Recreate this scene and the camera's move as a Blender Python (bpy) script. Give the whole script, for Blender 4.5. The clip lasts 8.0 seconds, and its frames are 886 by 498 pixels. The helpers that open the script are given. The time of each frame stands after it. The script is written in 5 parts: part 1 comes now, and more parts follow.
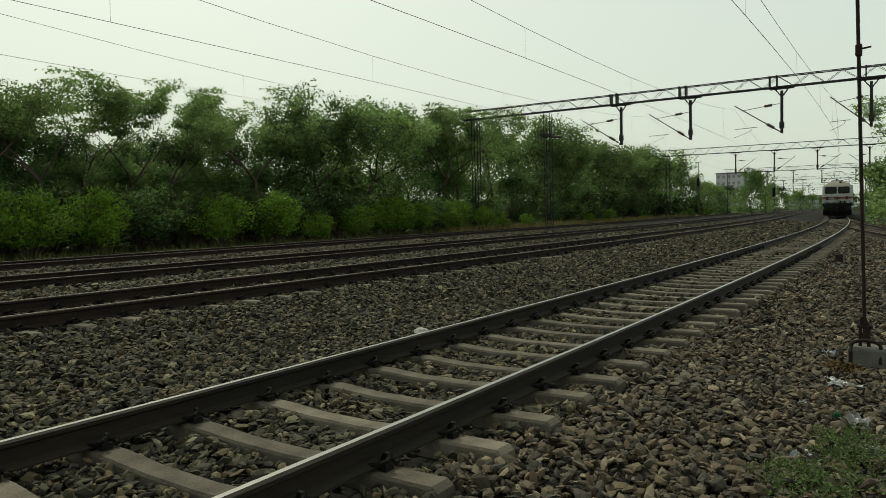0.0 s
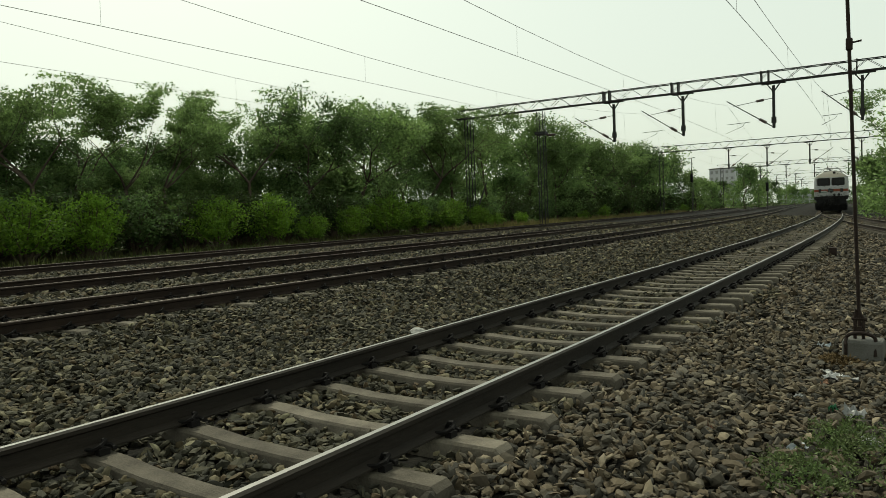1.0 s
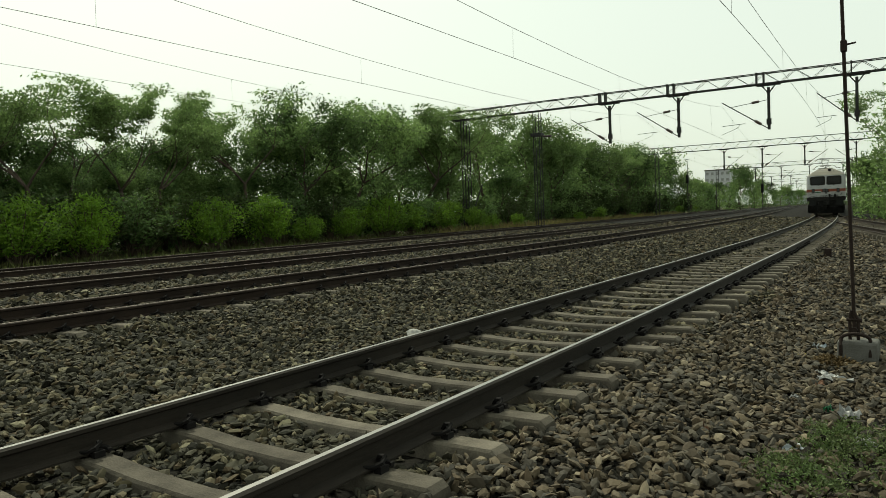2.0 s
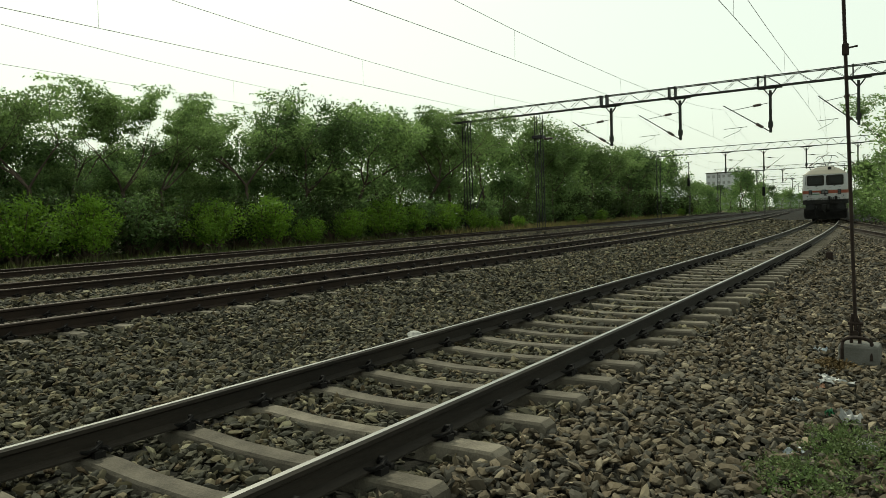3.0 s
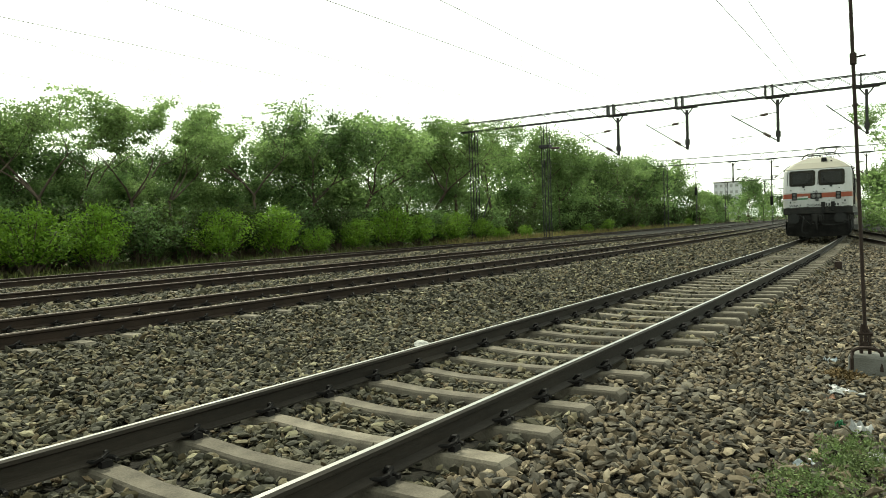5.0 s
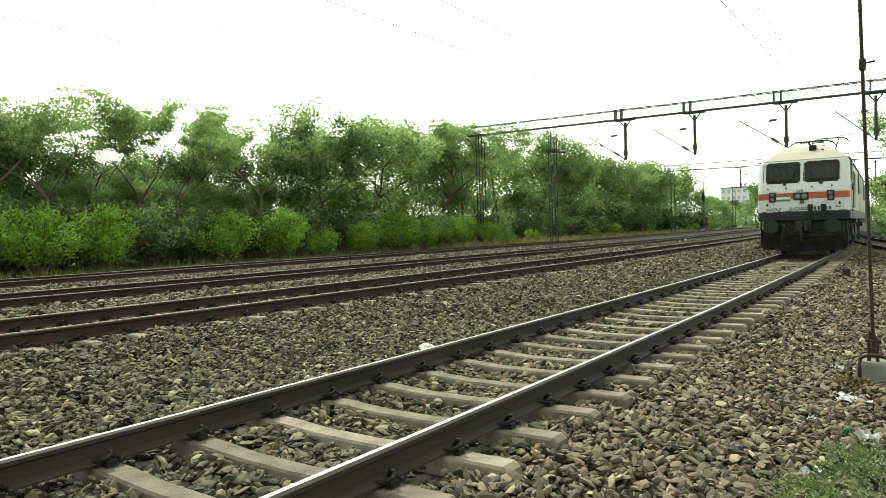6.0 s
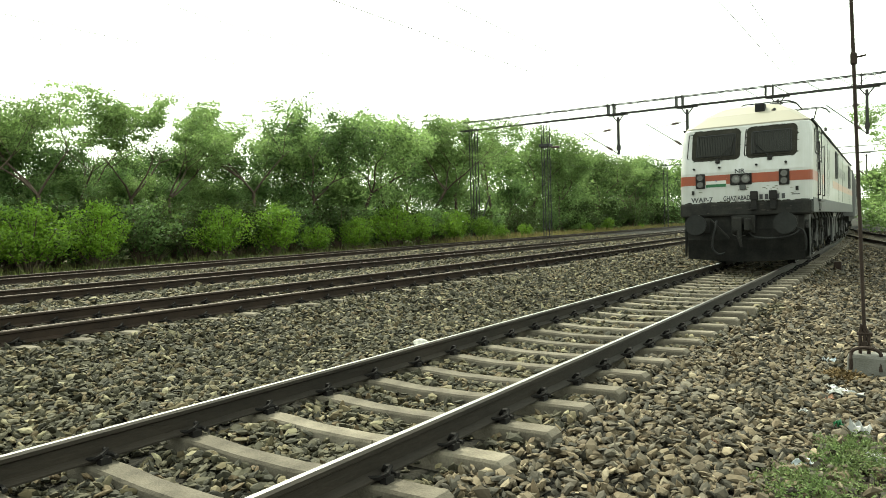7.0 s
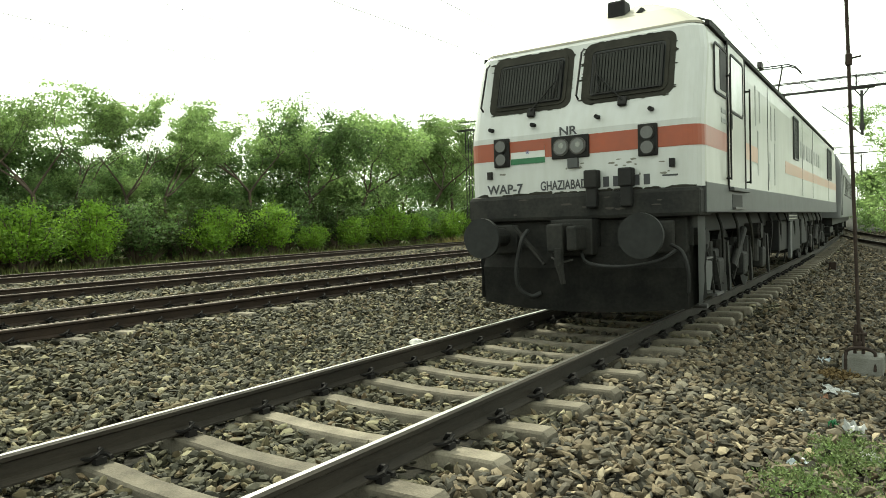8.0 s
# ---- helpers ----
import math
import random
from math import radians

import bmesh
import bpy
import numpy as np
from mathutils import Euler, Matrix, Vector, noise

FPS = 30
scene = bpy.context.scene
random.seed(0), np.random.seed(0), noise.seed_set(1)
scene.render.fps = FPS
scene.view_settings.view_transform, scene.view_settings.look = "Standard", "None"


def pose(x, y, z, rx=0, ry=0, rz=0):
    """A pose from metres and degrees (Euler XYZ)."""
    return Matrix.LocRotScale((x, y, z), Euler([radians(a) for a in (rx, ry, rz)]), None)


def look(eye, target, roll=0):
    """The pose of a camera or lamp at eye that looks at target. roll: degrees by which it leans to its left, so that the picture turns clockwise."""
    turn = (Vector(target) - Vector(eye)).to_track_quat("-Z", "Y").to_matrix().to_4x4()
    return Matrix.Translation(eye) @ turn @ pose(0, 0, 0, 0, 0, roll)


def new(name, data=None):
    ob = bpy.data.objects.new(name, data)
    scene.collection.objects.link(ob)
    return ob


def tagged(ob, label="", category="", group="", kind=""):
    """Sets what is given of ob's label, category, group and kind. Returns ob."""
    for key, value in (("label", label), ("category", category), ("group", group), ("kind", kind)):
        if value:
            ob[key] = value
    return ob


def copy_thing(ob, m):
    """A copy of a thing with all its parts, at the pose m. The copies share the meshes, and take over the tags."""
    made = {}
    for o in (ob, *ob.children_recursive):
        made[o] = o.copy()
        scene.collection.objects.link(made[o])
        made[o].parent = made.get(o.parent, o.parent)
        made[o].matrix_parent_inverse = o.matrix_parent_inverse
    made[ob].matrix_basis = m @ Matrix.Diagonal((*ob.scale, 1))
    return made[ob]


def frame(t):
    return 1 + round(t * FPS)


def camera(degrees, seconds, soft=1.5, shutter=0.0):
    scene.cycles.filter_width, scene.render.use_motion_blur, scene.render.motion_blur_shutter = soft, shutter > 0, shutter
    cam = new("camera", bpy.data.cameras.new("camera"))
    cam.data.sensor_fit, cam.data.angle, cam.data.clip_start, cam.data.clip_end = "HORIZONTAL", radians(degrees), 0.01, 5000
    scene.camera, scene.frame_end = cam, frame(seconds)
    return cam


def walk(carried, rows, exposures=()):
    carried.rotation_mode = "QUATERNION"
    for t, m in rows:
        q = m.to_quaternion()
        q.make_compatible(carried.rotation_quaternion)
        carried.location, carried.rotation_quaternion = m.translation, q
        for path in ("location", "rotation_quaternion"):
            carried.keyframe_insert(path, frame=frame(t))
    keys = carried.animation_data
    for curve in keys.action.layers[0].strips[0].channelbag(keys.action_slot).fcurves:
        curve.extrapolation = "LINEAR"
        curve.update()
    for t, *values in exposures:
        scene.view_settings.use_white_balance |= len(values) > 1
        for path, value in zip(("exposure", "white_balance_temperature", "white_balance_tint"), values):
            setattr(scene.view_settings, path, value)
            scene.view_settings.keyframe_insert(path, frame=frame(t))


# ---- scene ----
cam = camera(65.8, 8.0, soft=0.9)
# ---- camera and its walk ----
PATH = [
    (0.0, pose(0, 0, 1.421, 87.195, 1.338, 37.358)),
    (0.5, pose(0, 0, 1.421, 87.182, 1.351, 37.515)),
    (1.0, pose(0, 0, 1.421, 87.139, 2.210, 36.912)),
    (1.5, pose(0, 0, 1.421, 87.193, 2.306, 36.657)),
    (3.0, pose(0, 0, 1.421, 87.408, 2.027, 36.690)),
    (3.5, pose(0, 0, 1.421, 87.537, 1.936, 37.041)),
    (4.0, pose(0, 0, 1.421, 87.529, 1.855, 37.276)),
    (5.5, pose(0, 0, 1.421, 88.547, 2.031, 37.268)),
    (6.0, pose(0, 0, 1.421, 88.502, 1.550, 37.775)),
    (6.5, pose(0, 0, 1.421, 87.975, 1.978, 37.850)),
    (7.0, pose(0, 0, 1.421, 88.093, 1.799, 37.236)),
    (7.5, pose(0, 0, 1.421, 88.088, 1.590, 36.946)),
    (8.0, pose(0, 0, 1.421, 88.071, 1.727, 36.913)),
]
EXPOSURES = [(0.0, -0.93, 6750, -6), (0.6, -0.90, 6750, -6), (1.0, -0.74, 6780, -6), (1.5, -0.68, 6780, -6), (3.0, -0.54, 6800, -8), (3.5, -0.50, 6800, -8), (4.0, -0.40, 6800, -8), (5.5, 0.74, 6850, -8), (6.5, 0.88, 6850, -8), (7.2, 0.94, 6850, -8), (8.0, 0.90, 6850, -8)]
walk(cam, PATH, EXPOSURES)

# ---- world and sun: bright overcast, sun high behind thin cloud ----
SUN_YAW, SUN_UP = 62.0, 52.0
world = bpy.data.worlds.new("world")
scene.world = world
world.use_nodes = True
wn = world.node_tree.nodes
wl = world.node_tree.links
sky = wn.new("ShaderNodeTexSky")
sky.sky_type, sky.sun_disc = "NISHITA", False
sky.sun_elevation, sky.sun_rotation = radians(SUN_UP), radians(-SUN_YAW)
sky.air_density, sky.dust_density, sky.ozone_density = 1.0, 6.0, 1.0
cloud = wn.new("ShaderNodeMix")
cloud.data_type = "RGBA"
cloud.inputs["Factor"].default_value = 0.66
cloud.inputs["B"].default_value = (10.6, 10.9, 10.3, 1)
wl.new(sky.outputs["Color"], cloud.inputs["A"])
wl.new(cloud.outputs["Result"], wn["Background"].inputs["Color"])
wn["Background"].inputs["Strength"].default_value = 0.165
sun = new("sun", bpy.data.lights.new("sun", "SUN"))
sun.data.energy, sun.data.angle, sun.data.color = 4.4, radians(5), (1.0, 0.95, 0.86)
_a, _e = radians(90 + SUN_YAW), radians(SUN_UP)
_s = Vector((math.cos(_a) * math.cos(_e), math.sin(_a) * math.cos(_e), math.sin(_e)))
sun.matrix_world = look(_s * 50, (0, 0, 0))

# ---- materials ----
def material(name, colour, rough=0.8, metal=0.0, second=None, grain=40.0, stain=2.0, bump=0.3, vary=0.0, island=0.0, spread=0.5, coat=0.0, thin=0.0, mapping=None, palette=None, gloss=None):
    """Two colours mixed by stains and grain, bump by grain; vary and island shift the brightness from object to object and piece to piece."""
    m = bpy.data.materials.new(name)
    m.use_nodes = True
    n, l = m.node_tree.nodes, m.node_tree.links
    b = n["Principled BSDF"]
    tc = n.new("ShaderNodeTexCoord")
    src = tc.outputs["Object"]
    if mapping:
        mp = n.new("ShaderNodeMapping")
        mp.inputs["Scale"].default_value = mapping
        l.new(src, mp.inputs["Vector"])
        src = mp.outputs["Vector"]
    big, small = n.new("ShaderNodeTexNoise"), n.new("ShaderNodeTexNoise")
    for node, scale, detail in ((big, stain, 5), (small, grain, 4)):
        node.inputs["Scale"].default_value = scale
        node.inputs["Detail"].default_value = detail
        l.new(src, node.inputs["Vector"])
    add = n.new("ShaderNodeMath")
    add.operation = "MULTIPLY_ADD"
    l.new(small.outputs["Fac"], add.inputs[0])
    add.inputs[1].default_value = 0.5
    l.new(big.outputs["Fac"], add.inputs[2])
    ramp = n.new("ShaderNodeMapRange")
    ramp.inputs["From Min"].default_value = 0.75 - spread * 0.5
    ramp.inputs["From Max"].default_value = 0.75 + spread * 0.5
    l.new(add.outputs["Value"], ramp.inputs["Value"])
    mix = n.new("ShaderNodeMix")
    mix.data_type = "RGBA"
    second = second or tuple(c * 0.6 for c in colour)
    mix.inputs["A"].default_value = (*colour, 1)
    mix.inputs["B"].default_value = (*second, 1)
    l.new(ramp.outputs["Result"], mix.inputs["Factor"])
    out = mix.outputs["Result"]
    if palette:
        geo = n.new("ShaderNodeNewGeometry")
        cr = n.new("ShaderNodeValToRGB")
        while len(cr.color_ramp.elements) < len(palette):
            cr.color_ramp.elements.new(0.5)
        for element, (place, tone) in zip(cr.color_ramp.elements, palette):
            element.position, element.color = place, (*tone, 1)
        l.new(geo.outputs["Random Per Island"], cr.inputs["Fac"])
        blend = n.new("ShaderNodeMix")
        blend.data_type = "RGBA"
        blend.inputs["Factor"].default_value = 0.82
        l.new(out, blend.inputs["A"])
        l.new(cr.outputs["Color"], blend.inputs["B"])
        out = blend.outputs["Result"]
    for amount, kind in ((vary, "ShaderNodeObjectInfo"), (island, "ShaderNodeNewGeometry")):
        if not amount:
            continue
        info = n.new(kind)
        rnd = info.outputs["Random"] if kind == "ShaderNodeObjectInfo" else info.outputs["Random Per Island"]
        scale = n.new("ShaderNodeMapRange")
        scale.inputs["To Min"].default_value, scale.inputs["To Max"].default_value = 1 - amount, 1 + amount
        l.new(rnd, scale.inputs["Value"])
        hsv = n.new("ShaderNodeHueSaturation")
        l.new(scale.outputs["Result"], hsv.inputs["Value"])
        l.new(out, hsv.inputs["Color"])
        out = hsv.outputs["Color"]
    l.new(out, b.inputs["Base Color"])
    b.inputs["Roughness"].default_value = rough
    b.inputs["Metallic"].default_value = metal
    b.inputs["Specular IOR Level"].default_value = gloss if gloss is not None else 0.12 if rough >= 0.7 else 0.2 if thin else 0.4
    b.inputs["Coat Weight"].default_value = coat
    if bump:
        bp = n.new("ShaderNodeBump")
        bp.inputs["Strength"].default_value = bump
        bp.inputs["Distance"].default_value = 0.01
        l.new(small.outputs["Fac"], bp.inputs["Height"])
        l.new(bp.outputs["Normal"], b.inputs["Normal"])
    if thin:
        tr = n.new("ShaderNodeBsdfTranslucent")
        l.new(out, tr.inputs["Color"])
        ms = n.new("ShaderNodeMixShader")
        ms.inputs["Fac"].default_value = thin
        l.new(b.outputs["BSDF"], ms.inputs[1])
        l.new(tr.outputs["BSDF"], ms.inputs[2])
        l.new(ms.outputs["Shader"], n["Material Output"].inputs["Surface"])
    return m


M = {
    # Almost black: the shade in the gaps between stones, put into the bed.
    "shaded_gravel_bed": material("shaded_gravel_bed", (0.0144, 0.0128, 0.00936), 0.95, second=(0.0048, 0.0044, 0.0036), grain=28, stain=9, bump=1.0, spread=0.3),
    "stone": material("stone", (0.07802, 0.06753, 0.04163), 0.8, second=(0.04941, 0.04473, 0.03066), grain=30, stain=0.7, bump=0.5, spread=0.35, palette=((0.00, (0.008669, 0.008769, 0.007302)), (0.22, (0.02427, 0.02368, 0.01825)), (0.42, (0.06068, 0.05525, 0.03652)), (0.60, (0.03554, 0.0342, 0.02629)), (0.76, (0.09619, 0.08068, 0.04674)), (0.88, (0.07109, 0.0491, 0.02848)), (1.00, (0.2063, 0.1868, 0.1197)))),
    "soil": material("soil", (0.050, 0.041, 0.030), 0.95, second=(0.020, 0.017, 0.013), grain=18, stain=1.3, bump=0.8),
    "verge": material("verge", (0.06, 0.07, 0.03), 0.95, second=(0.08, 0.06, 0.035), grain=7, stain=0.4, bump=0.8),
    "concrete": material("concrete", (0.1415, 0.1237, 0.09692), 0.9, second=(0.06089, 0.05265, 0.04154), grain=70, stain=5, bump=0.5, vary=0.25),
    "rail_side": material("rail_side", (0.02268, 0.01782, 0.01312), 0.75, 0.05, second=(0.009072, 0.00729, 0.005589), grain=50, stain=3, bump=0.4, mapping=(1, 0.25, 1), gloss=0.2),
    "rail_top": material("rail_top", (0.34, 0.335, 0.32), 0.33, 1.0, second=(0.24, 0.225, 0.21), grain=30, stain=2, bump=0.05, mapping=(8, 0.3, 1)),
    "rail_dull": material("rail_dull", (0.15, 0.12, 0.10), 0.45, 0.8, second=(0.07, 0.045, 0.035), grain=30, stain=2, bump=0.1, mapping=(8, 0.3, 1)),
    "clip": material("clip", (0.0126, 0.0112, 0.0105), 0.8, 0.0, second=(0.0063, 0.0056, 0.0056)),
    "steel": material("steel", (0.030, 0.030, 0.030), 0.65, 0.4, second=(0.017, 0.014, 0.012), grain=30, stain=2, bump=0.2),
    "galvanised": material("galvanised", (0.075, 0.075, 0.075), 0.6, 0.5, second=(0.045, 0.038, 0.034)),
    "wire": material("wire", (0.10, 0.09, 0.08), 0.6, 0.6, bump=0),
    "porcelain": material("porcelain", (0.06, 0.035, 0.03), 0.35),
    "bark": material("bark", (0.10, 0.075, 0.055), 0.9, second=(0.045, 0.035, 0.03), grain=20, stain=3, bump=0.8),
    "leaf_dark": material("leaf_dark", (0.1054, 0.1648, 0.05259), 0.65, second=(0.06847, 0.1177, 0.03805), grain=3, stain=0.5, bump=0, island=0.45, vary=0.28, thin=0.52),
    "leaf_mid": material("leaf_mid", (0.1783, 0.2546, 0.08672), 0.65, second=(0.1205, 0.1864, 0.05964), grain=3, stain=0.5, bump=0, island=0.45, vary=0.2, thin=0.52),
    "leaf_bright": material("leaf_bright", (0.154, 0.261, 0.02562), 0.55, second=(0.07432, 0.1384, 0.01921), grain=3, stain=0.8, bump=0, island=0.35, vary=0.15, thin=0.5),
    "dry_grass": material("dry_grass", (0.11, 0.10, 0.035), 0.8, second=(0.055, 0.085, 0.025), grain=3, stain=0.3, bump=0, island=0.35, thin=0.3),
    "grass": material("grass", (0.11, 0.17, 0.04), 0.7, second=(0.07, 0.11, 0.03), grain=3, stain=0.5, bump=0, island=0.35, thin=0.3),
    "white_paint": material("white_paint", (0.338, 0.340, 0.345), 0.42, second=(0.25, 0.25, 0.23), grain=9, stain=2.2, bump=0.04, spread=0.8, coat=0.2, mapping=(1.2, 1.2, 0.25)),
    "cream_paint": material("cream_paint", (0.1836, 0.1717, 0.1343), 0.5, second=(0.1785, 0.1615, 0.1275), grain=14, stain=1.5, bump=0.05, spread=0.8),
    "orange_paint": material("orange_paint", (0.1927, 0.03485, 0.009184), 0.42, second=(0.1476, 0.03067, 0.01181), grain=12, stain=2, bump=0.05, coat=0.0),
    "green_paint": material("green_paint", (0.010, 0.105, 0.036), 0.5, bump=0),
    "grey_paint": material("grey_paint", (0.048, 0.050, 0.051), 0.55, second=(0.032, 0.032, 0.032), grain=12, stain=2, bump=0.05, gloss=0.25),
    "black_paint": material("black_paint", (0.0060, 0.0060, 0.0065), 0.65, second=(0.013, 0.012, 0.011), grain=20, stain=3, bump=0.15, gloss=0.15),
    "grime": material("grime", (0.0075, 0.0075, 0.0072), 0.75, second=(0.020, 0.019, 0.017), grain=25, stain=3, bump=0.4, spread=0.35, gloss=0.15),
    "rubber": material("rubber", (0.016, 0.016, 0.016), 0.7, bump=0.1, gloss=0.2),
    "dark_glass": material("dark_glass", (0.010, 0.011, 0.011), 0.30, bump=0, gloss=0.3),
    "lens": material("lens", (0.035, 0.035, 0.033), 0.15, 0.4, bump=0, coat=0.6),
    "letter": material("letter", (0.03, 0.03, 0.035), 0.6, bump=0),
    "coach_paint": material("coach_paint", (0.075, 0.077, 0.078), 0.5, second=(0.055, 0.055, 0.055), grain=10, stain=1, bump=0.05),
    "plastic_white": material("plastic_white", (0.25, 0.25, 0.245), 0.4, second=(0.15, 0.15, 0.145), bump=0.2),
    "plastic_blue": material("plastic_blue", (0.16, 0.20, 0.24), 0.4, second=(0.32, 0.33, 0.33), bump=0.2),
    # Pale wall with the haze of distance put into its colour.
    "hazed_facade": material("hazed_facade", (0.45, 0.46, 0.48), 0.85, second=(0.38, 0.38, 0.40), grain=1, stain=0.1, bump=0),
}
M["slat"] = material("slat", (0.024, 0.0245, 0.022), 0.7, second=(0.017, 0.017, 0.015), bump=0.1)
M["faded_orange"] = material("faded_orange", (0.31, 0.16, 0.10), 0.5, second=(0.28, 0.20, 0.15), grain=8, stain=1.5, bump=0.05)
M["worn"] = material("worn", (0.051, 0.0462, 0.04176), 0.8, second=(0.03, 0.02508, 0.0216))
M["dim_lens"] = material("dim_lens", (0.020, 0.018, 0.016), 0.25, bump=0, coat=0.4)
M["flag_white"] = material("flag_white", (0.40, 0.40, 0.39), 0.5, second=(0.34, 0.34, 0.33), bump=0)
M["letter_blue"] = material("letter_blue", (0.05, 0.07, 0.25), 0.6, bump=0)
M["faint"] = material("faint", (0.120, 0.125, 0.125), 0.6, second=(0.19, 0.19, 0.175), bump=0, grain=10, stain=4)
M["buffer"] = material("buffer", (0.012, 0.0125, 0.012), 0.65, 0.0, second=(0.006, 0.006, 0.006), grain=20, stain=5, bump=0.1, gloss=0.2)
M["pale_glass"] = material("pale_glass", (0.27, 0.275, 0.27), 0.2, second=(0.2, 0.2, 0.2), bump=0)
M["stone_tan"] = material("stone_tan", (0.08788, 0.0748, 0.0521), 0.7, second=(0.05336, 0.04713, 0.03518), grain=30, stain=0.7, bump=0.5, spread=0.35, palette=((0.00, (0.0102, 0.00972, 0.007817)), (0.20, (0.03137, 0.02843, 0.02279)), (0.34, (0.08316, 0.06583, 0.04299)), (0.44, (0.09105, 0.06583, 0.04038)), (0.58, (0.03531, 0.03292, 0.02735)), (0.70, (0.1115, 0.08677, 0.05601)), (0.80, (0.1052, 0.08079, 0.05082)), (0.90, (0.06591, 0.06134, 0.05082)), (1.00, (0.2668, 0.2169, 0.1445))))
M["smear"] = material("smear", (0.0132, 0.0126, 0.0102), 0.85, second=(0.027, 0.0252, 0.0204), grain=20, stain=4, bump=0.3)
# Dusty cream for the body sides, with their shade put into the colour.
M["shaded_side_paint"] = material("shaded_side_paint", (0.232, 0.232, 0.206), 0.42, second=(0.155, 0.152, 0.130), grain=9, stain=2.0, bump=0.04, spread=0.8, coat=0.15, mapping=(1.2, 0.8, 0.2))
M["scuff"] = material("scuff", (0.08, 0.076, 0.064), 0.8, second=(0.16, 0.152, 0.132), grain=40, stain=9, bump=0.2)
M["bulb"] = material("bulb", (0.16, 0.16, 0.15), 0.2, 0.8, bump=0)
M["rail_rust"] = material("rail_rust", (0.02981, 0.02016, 0.01469), 0.75, 0.1, second=(0.01325, 0.0096, 0.007776), grain=50, stain=3, bump=0.4)
# Darkened leaf for undergrowth: the gloom under the trees put into its colour.
M["leaf_in_shade"] = material("leaf_in_shade", (0.04783, 0.07014, 0.02033), 0.6, second=(0.02869, 0.04622, 0.01382), grain=3, stain=0.5, bump=0, island=0.4, vary=0.2, thin=0.55)
M["rust"] = material("rust", (0.0336, 0.0238, 0.0196), 0.75, 0.3, second=(0.0196, 0.014, 0.0119), grain=60, stain=5, bump=0.3)
M["pale_concrete"] = material("pale_concrete", (0.124, 0.1209, 0.1116), 0.9, second=(0.0682, 0.0651, 0.0558), grain=60, stain=4, bump=0.5)
M["yellow_paper"] = material("yellow_paper", (0.24, 0.20, 0.04), 0.7, bump=0.1)
M["straw"] = material("straw", (0.20, 0.155, 0.065), 0.8, second=(0.12, 0.12, 0.045), grain=3, stain=0.3, bump=0, island=0.3, thin=0.3)
M["carton"] = material("carton", (0.15, 0.08, 0.05), 0.7, bump=0.1)
M["pale_stone"] = material("pale_stone", (0.38, 0.37, 0.34), 0.8, second=(0.28, 0.27, 0.25), grain=40, stain=8)
M["weed"] = material("weed", (0.0715, 0.11, 0.033), 0.6, second=(0.099, 0.1155, 0.0495), grain=8, stain=3, bump=0, island=0.4, thin=0.3)
M["dry_weed"] = material("dry_weed", (0.11, 0.075, 0.035), 0.8, second=(0.07, 0.048, 0.022), grain=8, stain=3, bump=0, island=0.35)


# ---- mesh helpers ----
def part(name, bm, mat, parent=None, label="", smooth=False):
    me = bpy.data.meshes.new(name)
    bm.to_mesh(me)
    bm.free()
    me.materials.append(mat)
    if smooth:
        me.shade_smooth()
    ob = new(name, me)
    if parent:
        ob.parent = parent
    return tagged(ob, label) if label else ob


def shared(name, me, parent, m):
    ob = new(name, me)
    ob.parent = parent
    ob.matrix_basis = m
    return ob


def mesh_np(name, verts, faces, mat):
    """A mesh from arrays: verts (n, 3), faces (m, k)."""
    me = bpy.data.meshes.new(name)
    verts = np.asarray(verts, np.float32)
    faces = np.asarray(faces, np.int32)
    k = faces.shape[1]
    me.vertices.add(len(verts))
    me.vertices.foreach_set("co", verts.ravel())
    me.loops.add(faces.size)
    me.loops.foreach_set("vertex_index", faces.ravel())
    me.polygons.add(len(faces))
    me.polygons.foreach_set("loop_start", np.arange(len(faces), dtype=np.int32) * k)
    me.update(calc_edges=True)
    me.shade_flat()
    me.materials.append(mat)
    return me


def box(bm, x0, x1, y0, y1, z0, z1, bevel=0.0):
    r = bmesh.ops.create_cube(bm, size=1)
    bmesh.ops.scale(bm, vec=(abs(x1 - x0), abs(y1 - y0), abs(z1 - z0)), verts=r["verts"])
    bmesh.ops.translate(bm, vec=((x0 + x1) / 2, (y0 + y1) / 2, (z0 + z1) / 2), verts=r["verts"])
    if bevel:
        edges = list({e for v in r["verts"] for e in v.link_edges})
        bmesh.ops.bevel(bm, geom=edges, offset=bevel, segments=2, affect="EDGES", profile=0.5)
    return bm


def rod(bm, p, q, r, seg=8, r2=None):
    p, q = Vector(p), Vector(q)
    d = q - p
    m = Matrix.Translation((p + q) / 2) @ d.to_track_quat("Z", "Y").to_matrix().to_4x4()
    bmesh.ops.create_cone(bm, cap_ends=True, segments=seg, radius1=r, radius2=r if r2 is None else r2, depth=d.length, matrix=m)
    return bm


def bar(bm, p, q, w, h):
    """A flat bar from p to q, w wide (sideways) and h high."""
    p, q = Vector(p), Vector(q)
    d = q - p
    m = Matrix.Translation((p + q) / 2) @ d.to_track_quat("Y", "Z").to_matrix().to_4x4()
    bmesh.ops.create_cube(bm, size=1, matrix=m @ Matrix.Diagonal((w, d.length, h, 1)))
    return bm


